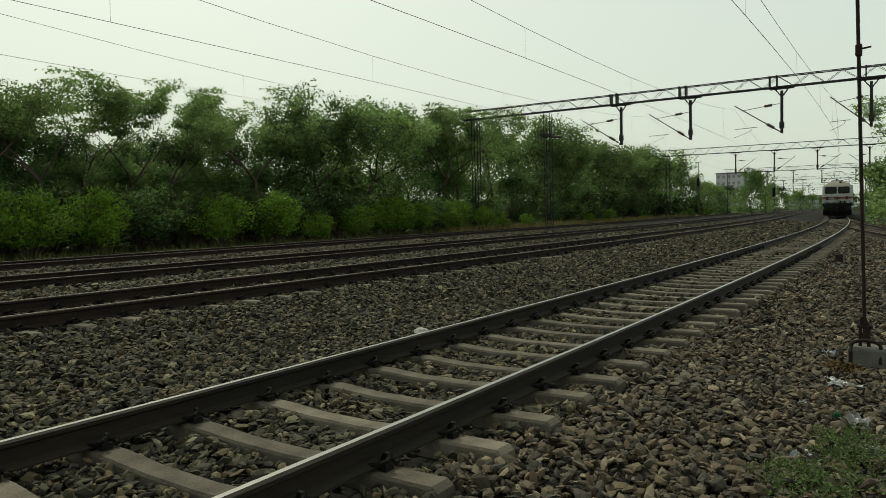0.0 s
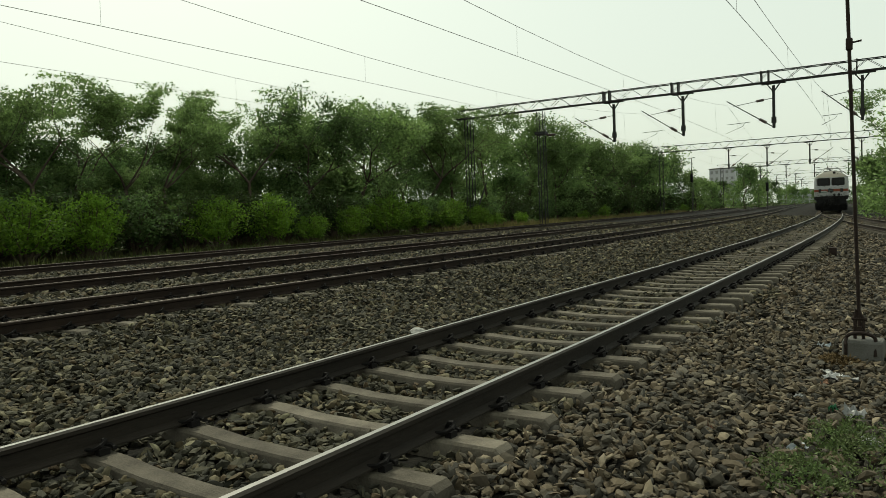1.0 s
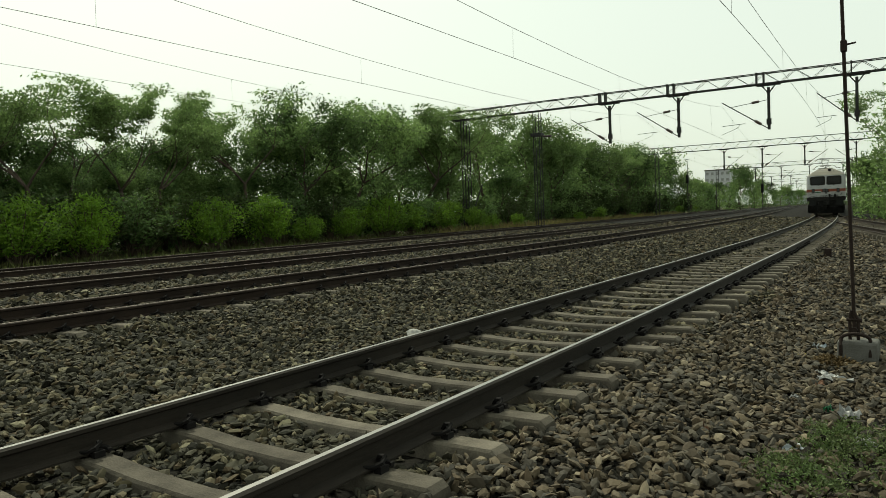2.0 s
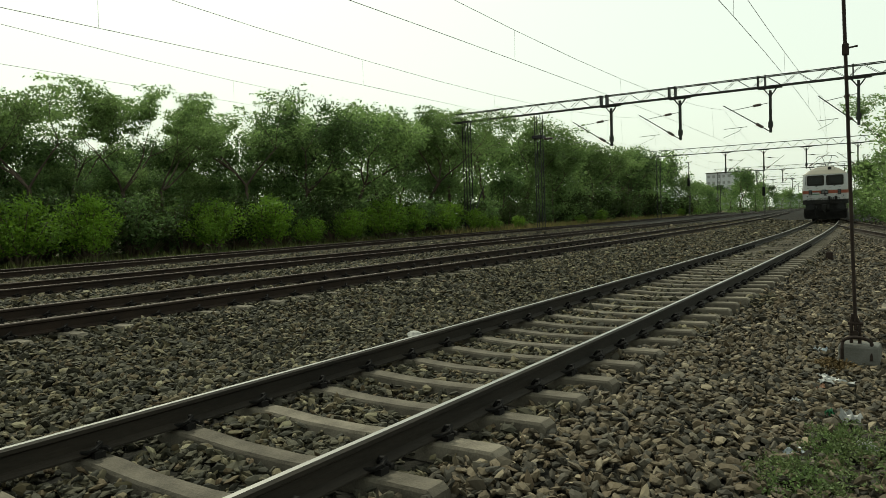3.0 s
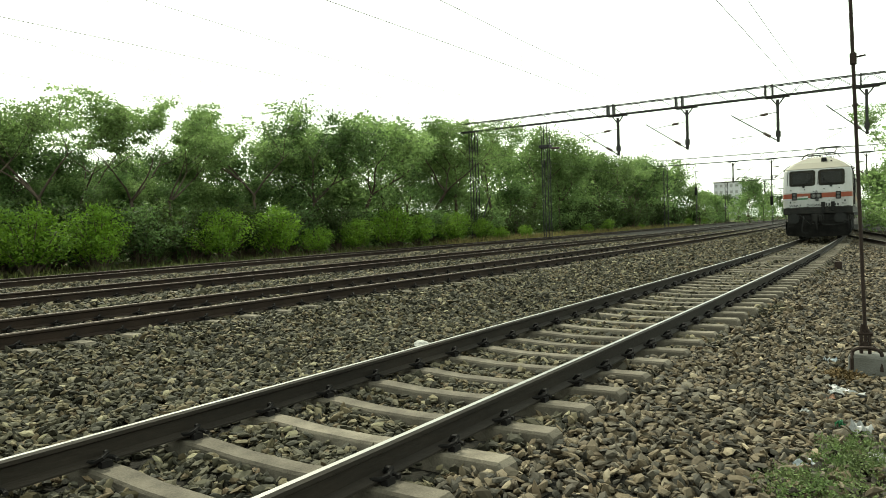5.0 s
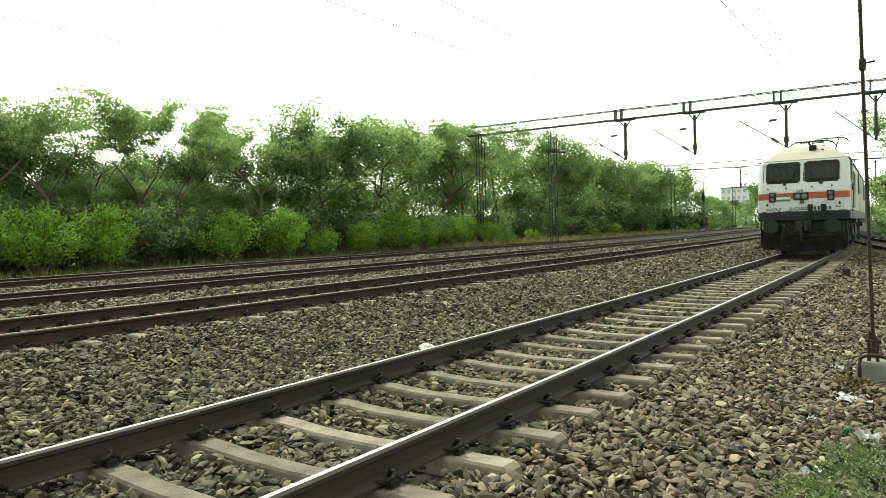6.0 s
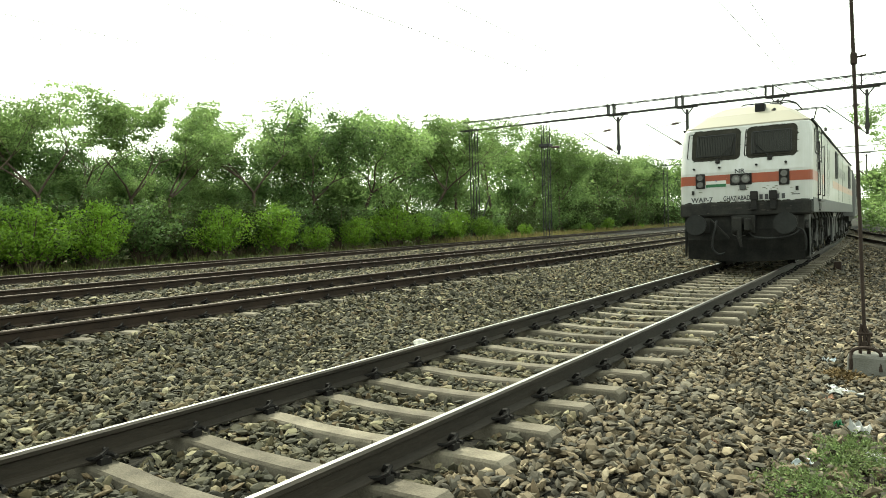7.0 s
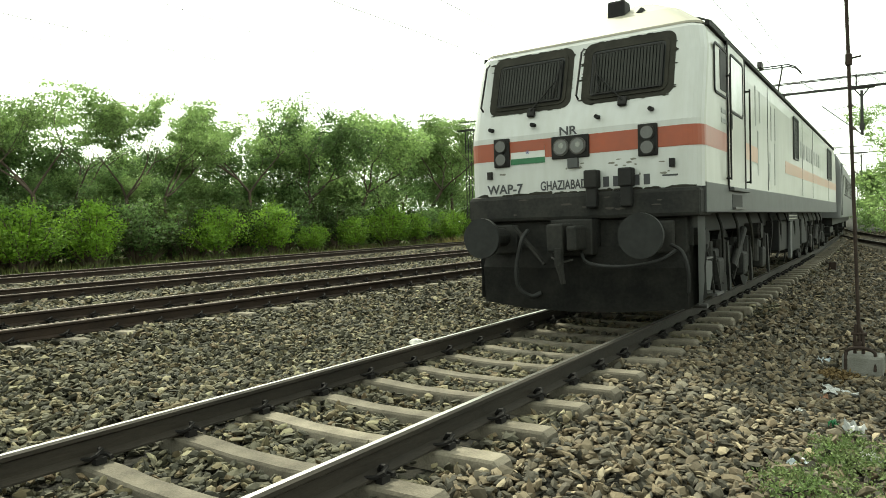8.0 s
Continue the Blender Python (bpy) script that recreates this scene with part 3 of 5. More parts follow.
def locomotive():
    base = empty("locomotive")
    tagged(base, "white electric locomotive with an orange stripe and dirty black underframe, running", "locomotive")
    # body shell: cab front, sides and hipped roof edge
    bm = fresh()
    zs = (1.67, 2.0, 2.45, 2.9, 3.3, 3.58)
    loft(bm, [ring(z, 1.55 - (0.04 if z > 3.4 else 0), nose(z), LENGTH - nose(z)) for z in zs] + [ring(3.63, 1.46, nose(3.58) + 0.03, LENGTH - 0.4)], True, True)
    body = part("body", bm, M["white_paint"], base, "white cab end and dusty cream sides with shade in their colour")
    # Side faces get the darker cream, which holds dust and painted shade.
    body.data.materials.append(M["shaded_side_paint"])
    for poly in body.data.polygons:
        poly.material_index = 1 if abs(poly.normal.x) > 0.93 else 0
    bm = fresh()
    loft(bm, [ring(3.62, 1.48, 0.34, LENGTH - 0.33), ring(3.65, 1.48, 0.35, LENGTH - 0.34), ring(3.96, 1.12, 0.76, LENGTH - 0.8), ring(4.19, 0.70, 1.2, LENGTH - 1.2, 0.1), ring(4.29, 0.32, 1.6, LENGTH - 1.6, 0.1)], True, True)
    part("roof", bm, M["cream_paint"], base, "dusty cream roof", False)
    bm = fresh()
    for s in (-1, 1):
        box(bm, s * 1.49, s * 1.545, 0.5, LENGTH - 0.5, 3.59, 3.66, 0.012)
    part("gutter", bm, M["grime"], base)
    # stripe round the nose, broken along the side
    bm = fresh()
    lower, upper = ring(2.14, 1.5535, -0.0035, 40), ring(2.38, 1.5535, -0.0035, 40)
    keep = [i for i, p in enumerate(lower) if p[1] < 1]
    left = [i for i in keep if lower[i][0] < 0]
    right = [i for i in keep if lower[i][0] >= 0]
    chain = left + right
    a = [bm.verts.new((-1.5535, 3.3, 2.14))] + [bm.verts.new(lower[i]) for i in chain] + [bm.verts.new((1.5535, 1.38, 2.14))]
    b = [bm.verts.new((-1.5535, 3.3, 2.38))] + [bm.verts.new(upper[i]) for i in chain] + [bm.verts.new((1.5535, 1.38, 2.38))]
    for i in range(len(a) - 1):
        bm.faces.new((a[i], a[i + 1], b[i + 1], b[i]))
    part("stripe", bm, M["orange_paint"], base, "orange painted stripe")
    for y_a, y_b in ((2.72, 3.75), (7.0, LENGTH - 0.3)):
        bm = box(fresh(), 1.55, 1.5535, y_a, y_b, 2.14, 2.38)
        part("stripe", bm, M["faded_orange"], base, "faded orange side stripe")
    # grey band and buffer beam
    bm = fresh()
    for s in (-1, 1):
        box(bm, s * 1.50, s * 1.556, 0.17, LENGTH - 0.1, 1.36, 1.72, 0.01)
    part("side_sill", bm, M["grey_paint"], base, "grey lower side sill")
    bm = box(fresh(), -1.53, 1.53, -0.05, 0.6, 1.32, 1.665, 0.05)
    beam = part("buffer_beam", bm, M["grime"], base, "chipped black buffer beam")
    for i in range(12):
        bm = fresh()
        bmesh.ops.create_circle(bm, cap_ends=True, segments=11, radius=1)
        for v in bm.verts:
            v.co *= 1 + 0.5 * noise.noise((v.co.x * 2 + i, v.co.y * 2, i * 3.3))
        chip = part("paint_chip", bm, M["worn"], beam)
        chip.matrix_basis = Matrix.Translation((random.uniform(-1.35, 1.35), -0.0525, random.uniform(1.40, 1.62))) @ Matrix.Rotation(radians(90), 4, "X") @ Matrix.Diagonal((random.uniform(0.02, 0.08), random.uniform(0.006, 0.016), 1, 1))
    # grime creeping over the white paint above the beam, and scuffs on it
    bm = fresh()
    for i in range(46):
        x = random.uniform(-1.38, 1.38)
        m = Matrix.Translation((x, -0.003 - 0.00003 * i, 1.668 + random.uniform(-0.005, 0.012))) @ Matrix.Rotation(radians(90), 4, "X") @ Matrix.Diagonal((random.uniform(0.03, 0.11), random.uniform(0.008, 0.03), 1, 1))
        made = bmesh.ops.create_circle(bm, cap_ends=True, segments=10, radius=1)["verts"]
        for v in made:
            v.co *= 1 + 0.5 * noise.noise((v.co.x * 2 + i, v.co.y * 2, i * 1.7))
        bmesh.ops.transform(bm, matrix=m, verts=made)
    part("grimy_edge", bm, M["smear"], beam, "black grime over the paint edge")["kind"] = "stuff"
    for i in range(16):
        bm = fresh()
        bmesh.ops.create_circle(bm, cap_ends=True, segments=11, radius=1)
        for v in bm.verts:
            v.co *= 1 + 0.6 * noise.noise((v.co.x * 2 + i, v.co.y * 2, i * 5.1))
        x, z = random.choice(((1.0, 1.93), (0.6, 2.0), (-0.1, 1.95), (1.15, 1.85), (-0.95, 1.95)))
        scuff = part("scuff", bm, M["scuff"], beam)
        scuff.matrix_basis = Matrix.Translation((x + random.uniform(-0.22, 0.22), -0.0035, z + random.uniform(-0.1, 0.08))) @ Matrix.Rotation(radians(90), 4, "X") @ Matrix.Diagonal((random.uniform(0.008, 0.045), random.uniform(0.006, 0.018), 1, 1))
    # floor of the underframe and rear end wall
    part("underframe", box(fresh(), -1.1, 1.1, 0.35, LENGTH - 0.2, 1.10, 1.42, 0.02), M["black_paint"], base)
    # windows
    windscreen(base, -1.20, -0.12, -0.60, 1)
    windscreen(base, 0.12, 1.17, 0.62, -1)
    # lamps
    bm = box(fresh(), -0.29, 0.21, -0.035, 0.02, 2.10, 2.385, 0.012)
    head = part("headlight", bm, M["black_paint"], base, "twin headlight in a black box")
    for x in (-0.15, 0.075):
        part("bezel", rod(fresh(), (x, -0.06, 2.243), (x, -0.03, 2.243), 0.108, 24), M["galvanised"], head)
        part("lens", rod(fresh(), (x, -0.068, 2.243), (x, -0.055, 2.243), 0.088, 24), M["lens"], head)
        part("bulb", rod(fresh(), (x + 0.01, -0.072, 2.26), (x + 0.01, -0.066, 2.26), 0.034, 14), M["bulb"], head)
    for x in (-1.015, 0.94):
        bm = box(fresh(), x - 0.115, x + 0.115, -0.035, 0.02, 2.05, 2.43, 0.012)
        lamp = part("marker_light", bm, M["black_paint"], base, "stacked marker lights in a black box")
        for z, r in ((2.325, 0.075), (2.15, 0.075)):
            part("bezel", rod(fresh(), (x, -0.055, z), (x, -0.03, z), r + 0.016, 16), M["grime"], lamp)
            part("lens", rod(fresh(), (x, -0.062, z), (x, -0.05, z), r, 16), M["dim_lens"], lamp)
    # painted flag
    flag = part("flag_panel", box(fresh(), -0.885, -0.391, -0.008, -0.001, 2.075, 2.305), M["flag_white"], base, "painted tricolour flag panel")
    part("flag_band", box(fresh(), -0.885, -0.391, -0.010, -0.006, 2.075, 2.150), M["green_paint"], flag, "green flag band")
    wheel = fresh()
    for i in range(16):
        a, b = i * math.pi / 8, (i + 1) * math.pi / 8
        rod(wheel, (-0.638 + 0.022 * math.cos(a), -0.0095, 2.225 + 0.022 * math.sin(a)), (-0.638 + 0.022 * math.cos(b), -0.0095, 2.225 + 0.022 * math.sin(b)), 0.003, 4)
    for i in range(6):
        a = i * math.pi / 3
        rod(wheel, (-0.638, -0.0095, 2.225), (-0.638 + 0.02 * math.cos(a), -0.0095, 2.225 + 0.02 * math.sin(a)), 0.002, 4)
    part("flag_band", box(fresh(), -0.885, -0.391, -0.010, -0.006, 2.235, 2.305), M["orange_paint"], flag, "orange flag band")
    part("flag_wheel", wheel, M["letter_blue"], flag)
    # lettering
    lettering("NR", 0.15, -0.19, -0.006, 2.40, base, "dark painted letters", 1.15)
    lettering("WAP-7", 0.17, -1.25, -0.006, 1.70, base, "dark painted letters", 1.02)
    lettering("GHAZIABAD", 0.165, -0.466, -0.006, 1.715, base, "dark painted letters", 0.68)
    for i in range(5):
        part("number_bar", box(fresh(), 0.38 + i * 0.125, 0.455 + i * 0.125, -0.006, -0.001, 1.715, 1.84), M["letter"], base, "dark painted bar")
    part("small_print", box(fresh(), 1.10, 1.28, -0.005, -0.001, 1.80, 1.82), M["letter"], base)
    for z in (2.5, 2.62):
        part("small_print", box(fresh(), 1.551, 1.5545, 1.05, 1.45, z, z + 0.055), M["faint"], base)
    for i in range(8):
        part("letter_bar", box(fresh(), 1.551, 1.5545, 9.6 + i * 0.62, 9.98 + i * 0.62, 2.62, 2.98), M["faint"], base, "faded dark painted bar")
    # jumper boxes with hoses, lamp irons, bolts
    for x in (0.27, 0.70):
        bm = fresh()
        box(bm, x - 0.085, x + 0.085, -0.17, -0.01, 1.70, 1.925, 0.02)
        box(bm, x - 0.07, x + 0.07, -0.15, -0.05, 1.46, 1.71, 0.02)
        part("jumper_box", bm, M["black_paint"], base, "black jumper cable box")
    bm = box(fresh(), -0.07, 0.07, -0.05, 0.0, 1.97, 2.10, 0.01)
    part("socket", bm, M["grey_paint"], base)
    for x, z in ((-1.17, 2.56), (-0.55, 2.57), (0.32, 2.58), (0.98, 2.60)):
        part("grab_bolt", rod(fresh(), (x, -0.05, z), (x, 0.06, z), 0.028, 8), M["black_paint"], base)
    for x in (-1.20, 1.22):
        part("lamp_iron", box(fresh(), x - 0.03, x + 0.03, -0.05, 0.0, 1.90, 2.0), M["grime"], base)
    for x0 in (-1.335, 0.045):
        bm = fresh()
        sweep(bm, [(x0, nose(2.84) - 0.03, 2.84), (x0, nose(2.84) - 0.09, 2.88), (x0 + 0.02, nose(3.4) - 0.09, 3.44), (x0 + 0.02, nose(3.48) - 0.03, 3.50)], 0.013)
        part("handrail", bm, M["black_paint"], base)
    # buffers and coupler
    for x in (-1.02, 1.015):
        b = part("buffer", rod(fresh(), (x, -0.42, 1.12), (x, 0.1, 1.12), 0.12, 18), M["grime"], base, "round black buffer")
        bm = fresh()
        rod(bm, (x, -0.62, 1.12), (x, -0.565, 1.12), 0.255, 30)
        rod(bm, (x, -0.565, 1.12), (x, -0.50, 1.12), 0.255, 30, 0.12)
        bmesh.ops.bevel(bm, geom=[e for e in bm.edges if e.calc_face_angle(0) > 0.9 and all(v.co.y < -0.638 for v in e.verts)], offset=0.02, segments=2, affect="EDGES")
        part("buffer_head", bm, M["buffer"], b, "worn round steel face", False)
        part("collar", box(fresh(), x - 0.22, x + 0.22, -0.05, 0.0, 0.9, 1.28, 0.02), M["grime"], b)
    bm = fresh()
    box(bm, -0.18, 0.04, -0.50, -0.05, 0.93, 1.28, 0.03)
    box(bm, 0.09, 0.22, -0.52, -0.1, 0.95, 1.25, 0.03)
    box(bm, -0.25, 0.3, -0.2, 0.1, 0.88, 1.33, 0.02)
    cp = part("coupler", bm, M["grime"], base, "knuckle coupler with a hanging hook")
    part("hook", rod(rod(fresh(), (-0.02, -0.48, 0.98), (-0.02, -0.48, 0.78), 0.06, 8), (-0.02, -0.48, 0.78), (0.02, -0.46, 0.55), 0.05, 8, 0.03), M["grime"], cp)
    part("lifting_rod", bar(fresh(), (-0.75, -0.25, 1.27), (-0.28, -0.32, 0.78), 0.06, 0.03), M["grime"], base)
    for pts, r in (([(-0.62, -0.1, 1.2), (-0.60, -0.3, 1.1), (-0.66, -0.34, 0.8), (-0.68, -0.3, 0.5), (-0.55, -0.2, 0.36), (-0.42, -0.15, 0.4)], 0.028), ([(0.15, -0.2, 0.92), (0.3, -0.35, 0.80), (0.7, -0.4, 0.76), (1.1, -0.3, 0.82), (1.3, -0.15, 0.95)], 0.02), ([(1.22, -0.12, 1.0), (1.36, -0.2, 0.92), (1.42, -0.18, 0.7), (1.40, -0.1, 0.45)], 0.022)):
        part("hose", sweep(fresh(), curve(pts), r, 8), M["rubber"], base)
    part("steel_cable", sweep(fresh(), [(-0.2, -0.3, 0.86), (-0.05, -0.36, 0.80), (0.1, -0.34, 0.84)], 0.012), M["galvanised"], base)
    # cattle guard: bent plate under the beam
    bm = fresh()
    xs = (-1.47, -1.36, -0.7, 0.0, 0.7, 1.36, 1.47)
    ys = (0.45, 0.02, -0.12, -0.16, -0.12, 0.02, 0.45)
    low = (0.34, 0.24, 0.19, 0.17, 0.19, 0.24, 0.34)
    top = [bm.verts.new((x, y + 0.12, 0.98)) for x, y in zip(xs, ys)]
    mid = [bm.verts.new((x, y, 0.72)) for x, y in zip(xs, ys)]
    bot = [bm.verts.new((x, y + 0.03, z)) for x, y, z in zip(xs, ys, low)]
    for a, b in ((mid, top), (bot, mid)):
        for i in range(6):
            bm.faces.new((a[i], a[i + 1], b[i + 1], b[i]))
    bmesh.ops.solidify(bm, geom=bm.faces[:], thickness=0.02)
    part("cattle_guard", bm, M["grime"], base, "dented black cattle guard")
    bm = fresh()
    box(bm, -1.35, 1.35, 0.1, 0.4, 0.85, 1.33, 0.02)
    part("headstock", bm, M["grime"], base)
    for s in (-1, 1):
        bm = fresh()
        vs = [bm.verts.new(p) for p in ((s * 1.46, 0.12, 1.33), (s * 1.46, 0.50, 1.33), (s * 1.46, 0.50, 0.72), (s * 1.46, 0.30, 0.28), (s * 1.46, 0.12, 0.28))]
        bm.faces.new(vs)
        bmesh.ops.solidify(bm, geom=bm.faces[:], thickness=0.03)
        part("guard_plate", bm, M["grey_paint"], base, "grimy grey side guard plate")
    # side: cab window, door, handrails, louvres, step
    m = Matrix.Translation((1.55, 0, 0)) @ Matrix.Rotation(radians(90), 4, "Z")
    w = part("cab_window", pane(fresh(), 0.68, 1.38, 2.84, 3.42, 0.07, -0.006, 0.004), M["shaded_side_paint"], base, "cab side window with a dark open half")
    w.matrix_basis = m
    part("frame", outline(fresh(), 0.66, 1.40, 2.82, 3.44, 0.08, -0.016, 0.014, 0.03), M["rubber"], w)
    # Black plate over the open half: shade inside the cab put into colour.
    part("opening", pane(fresh(), 0.98, 1.34, 2.90, 3.40, 0.02, -0.012, 0.004), M["black_paint"], w)
    d = part("cab_door", pane(fresh(), 1.46, 2.58, 1.70, 3.56, 0.06, -0.012, 0.010), M["shaded_side_paint"], base, "white cab door with a window")
    d.matrix_basis = m
    part("frame", outline(fresh(), 1.40, 2.64, 1.66, 3.60, 0.07, -0.02, 0.018, 0.04), M["grime"], d)
    part("window", pane(fresh(), 1.62, 2.42, 2.72, 3.42, 0.06, -0.018, 0.004), M["pale_glass"], d)
    part("window_seal", outline(fresh(), 1.58, 2.46, 2.68, 3.46, 0.07, -0.024, 0.012, 0.03), M["rubber"], d)
    part("door_handle", box(fresh(), 1.52, 1.58, -0.04, -0.012, 2.45, 2.65), M["black_paint"], d)
    for y in (1.33, 2.74):
        h = part("handrail", rod(fresh(), (1.61, y, 1.78), (1.61, y, 3.15), 0.012), M["black_paint"], base)
        for z in (1.80, 3.12):
            part("bracket", rod(fresh(), (1.54, y, z), (1.61, y, z), 0.014), M["black_paint"], h)
    part("door_step", box(fresh(), 1.5, 1.62, 1.45, 2.6, 1.64, 1.69, 0.01), M["grey_paint"], base)
    # Black plate set on the sill; the hole's inner shade is its colour.
    part("step_hole", box(fresh(), 1.55, 1.56, 1.65, 2.35, 1.40, 1.60), M["black_paint"], base)
    part("step_tread", box(fresh(), 1.555, 1.60, 1.65, 2.35, 1.40, 1.43), M["galvanised"], base)
    for y0, y1, z0, z1 in ((8.3, 9.1, 2.50, 3.42), (16.9, 18.4, 2.42, 3.40)):
        louvre(base, y0, y1, z0, z1)
    for y0, z0, z1 in ((3.75, 1.95, 2.65), (4.9, 1.9, 2.2), (5.0, 2.25, 2.4), (5.55, 1.85, 2.6), (3.55, 2.72, 3.34), (3.95, 2.80, 3.30), (5.15, 2.62, 3.22), (5.62, 2.66, 3.24)):
        part("painted_bar", box(fresh(), 1.551, 1.554, y0, y0 + 0.10, z0, z1), M["faint"], base, "dark painted streak")
    part("side_light", box(fresh(), 1.53, 1.60, 3.95, 4.15, 3.68, 3.78, 0.01), M["galvanised"], base)
    bm = fresh()
    sweep(bm, [(1.38, 3.9, 3.62), (1.38, 3.9, 3.82), (1.38, 4.3, 3.82), (1.38, 4.3, 3.62)], 0.018)
    part("roof_bracket", bm, M["galvanised"], base)
    for y in (4.8, 10.0, 12.4, 17.4):
        part("panel_seam", box(fresh(), 1.5505, 1.556, y, y + 0.025, 1.74, 3.54), M["grey_paint"], base)
    # underframe gear
    for y0 in (0.85, 13.1):
        bog = part("bogie", box(fresh(), 1.08, 1.24, y0 + 0.5, y0 + 5.6, 0.62, 0.86, 0.04), M["black_paint"], base, "black three-axle bogie")
        part("side_frame", box(fresh(), -1.24, -1.08, y0 + 0.5, y0 + 5.6, 0.62, 0.86, 0.04), M["black_paint"], bog)
        for k in range(3):
            y = y0 + 1.15 + 1.85 * k
            for s in (-1, 1):
                part("axle_box", box(fresh(), s * 1.10, s * 1.34, y - 0.2, y + 0.2, 0.36, 0.74, 0.05), M["grime"], bog)
                for yy in (y - 0.42, y + 0.42):
                    part("coil_spring", rod(fresh(), (s * 1.2, yy, 0.5), (s * 1.2, yy, 0.98), 0.11, 12), M["grime"], bog)
                part("brake_rigging", bar(fresh(), (s * 1.3, y + 0.55, 0.95), (s * 1.3, y + 0.72, 0.22), 0.04, 0.12), M["grime"], bog)
        for k in range(3):
            y = y0 + 1.15 + 1.85 * k
            part("traction_motor", box(fresh(), -0.72, 0.72, y - 0.55, y + 0.55, 0.22, 1.02, 0.06), M["black_paint"], bog)
        for s in (-1, 1):
            part("damper", rod(fresh(), (s * 1.32, y0 + 2.0, 0.55), (s * 1.32, y0 + 2.9, 1.1), 0.06, 10), M["grime"], bog)
    for y in (0.95, 5.2):
        part("air_reservoir", rod(fresh(), (1.10, y, 1.04), (1.38, y, 1.04), 0.14, 20), M["grime"], base, "black air cylinder with a worn end")
        part("cylinder_band", rod(fresh(), (1.33, y, 1.04), (1.36, y, 1.04), 0.146, 20), M["galvanised"], base)
    bm = fresh()
    loft_a = [bm.verts.new((1.40, y, z)) for y, z in ((0.70, 0.40), (0.98, 0.36), (1.12, 0.55), (1.12, 0.74), (0.70, 0.78))]
    bm.faces.new(loft_a)
    made = bmesh.ops.extrude_face_region(bm, geom=bm.faces[:])["geom"]
    bmesh.ops.translate(bm, vec=(-0.30, 0, 0.02), verts=[g for g in made if isinstance(g, bmesh.types.BMVert)])
    bmesh.ops.recalc_face_normals(bm, faces=bm.faces[:])
    bmesh.ops.bevel(bm, geom=bm.edges[:], offset=0.012, segments=1, affect="EDGES")
    part("sand_box", bm, M["grey_paint"], base, "grimy black sand box with worn grey lid")
    part("sand_lid", box(fresh(), 1.20, 1.42, 0.74, 1.08, 0.775, 0.80, 0.01), M["galvanised"], base)
    part("foot_step", box(fresh(), 1.24, 1.44, 1.20, 1.62, 0.28, 0.31), M["galvanised"], base)
    for y in (1.22, 1.6):
        part("step_hanger", bar(fresh(), (1.40, y, 0.3), (1.32, y, 0.85), 0.02, 0.03), M["grime"], base)
    part("sand_pipe", rod(fresh(), (1.0, 0.68, 0.2), (1.45, 0.60, 0.22), 0.03), M["galvanised"], base)
    for y, w_, z0 in ((7.6, 1.5, 0.55), (9.4, 1.9, 0.45), (11.6, 1.2, 0.55)):
        part("equipment_box", box(fresh(), -1.35, 1.35, y, y + w_, z0, 1.2, 0.03), M["black_paint"], base)
    part("white_post", box(fresh(), 1.36, 1.42, 8.8, 9.1, 0.35, 1.15, 0.01), M["grey_paint"], base, "grey hanging panel")
    part("notice_plate", box(fresh(), 1.46, 1.48, 8.0, 9.6, 1.18, 1.34), M["black_paint"], base)
    for z in (1.22, 1.28):
        part("notice_line", box(fresh(), 1.48, 1.484, 8.1, 9.5, z, z + 0.02), M["cream_paint"], base)
    for k in range(14):
        y = 1.9 + k * 1.15
        part("pipe_drop", sweep(fresh(), curve([(1.30, y, 1.36), (1.36, y + 0.05, 1.1), (1.30, y + random.uniform(0.1, 0.5), 0.6), (1.25, y + 0.2, random.uniform(0.25, 0.45))], 3), random.uniform(0.014, 0.03), 5), random.choice((M["smear"], M["grime"], M["grime"], M["black_paint"])), base)
    # roof gear
    bm = fresh()
    box(bm, 0.12, 0.46, 0.86, 1.25, 3.70, 3.98, 0.02)
    box(bm, 0.18, 0.42, 0.82, 1.08, 3.92, 4.21, 0.03)
    box(bm, 0.08, 0.52, 0.82, 1.1, 3.78, 3.86, 0.02)
    horn = part("roof_light", bm, M["black_paint"], base, "black roof flasher light and horn")
    part("horn", rod(fresh(), (0.5, 0.9, 3.95), (0.66, 0.82, 4.0), 0.03, 10, 0.055), M["black_paint"], horn)
    part("horn", rod(fresh(), (0.02, 0.9, 3.86), (-0.12, 0.82, 3.90), 0.03, 10, 0.05), M["black_paint"], horn)
    pantograph(base, 4.6, 0.05, -1)
    pantograph(base, 15.6, 1.35, 1)
    for y in (6.0, 8.5, 11.0, 13.4):
        ins = part("roof_insulator", rod(fresh(), (0.3, y, 4.12), (0.3, y, 4.36), 0.08, 12), M["porcelain"], base)
        part("cap", rod(fresh(), (0.3, y, 4.36), (0.3, y, 4.40), 0.05, 10), M["galvanised"], ins)
    part("roof_busbar", sweep(fresh(), [(0.3, 4.6, 4.37), (0.3, 6.0, 4.41), (0.3, 13.4, 4.41), (0.3, 15.6, 4.37)], 0.02), M["galvanised"], base)
    for ob in base.children:
        ob.matrix_basis = Matrix.Scale(SIZE, 4) @ ob.matrix_basis
    return base


loco = locomotive()
wheelsets = []
for y in AXLES:
    ws = new("wheelset", WHEELS)
    ws.parent = loco
    ws.location = (0, y, 0.546)
    wheelsets.append(ws)


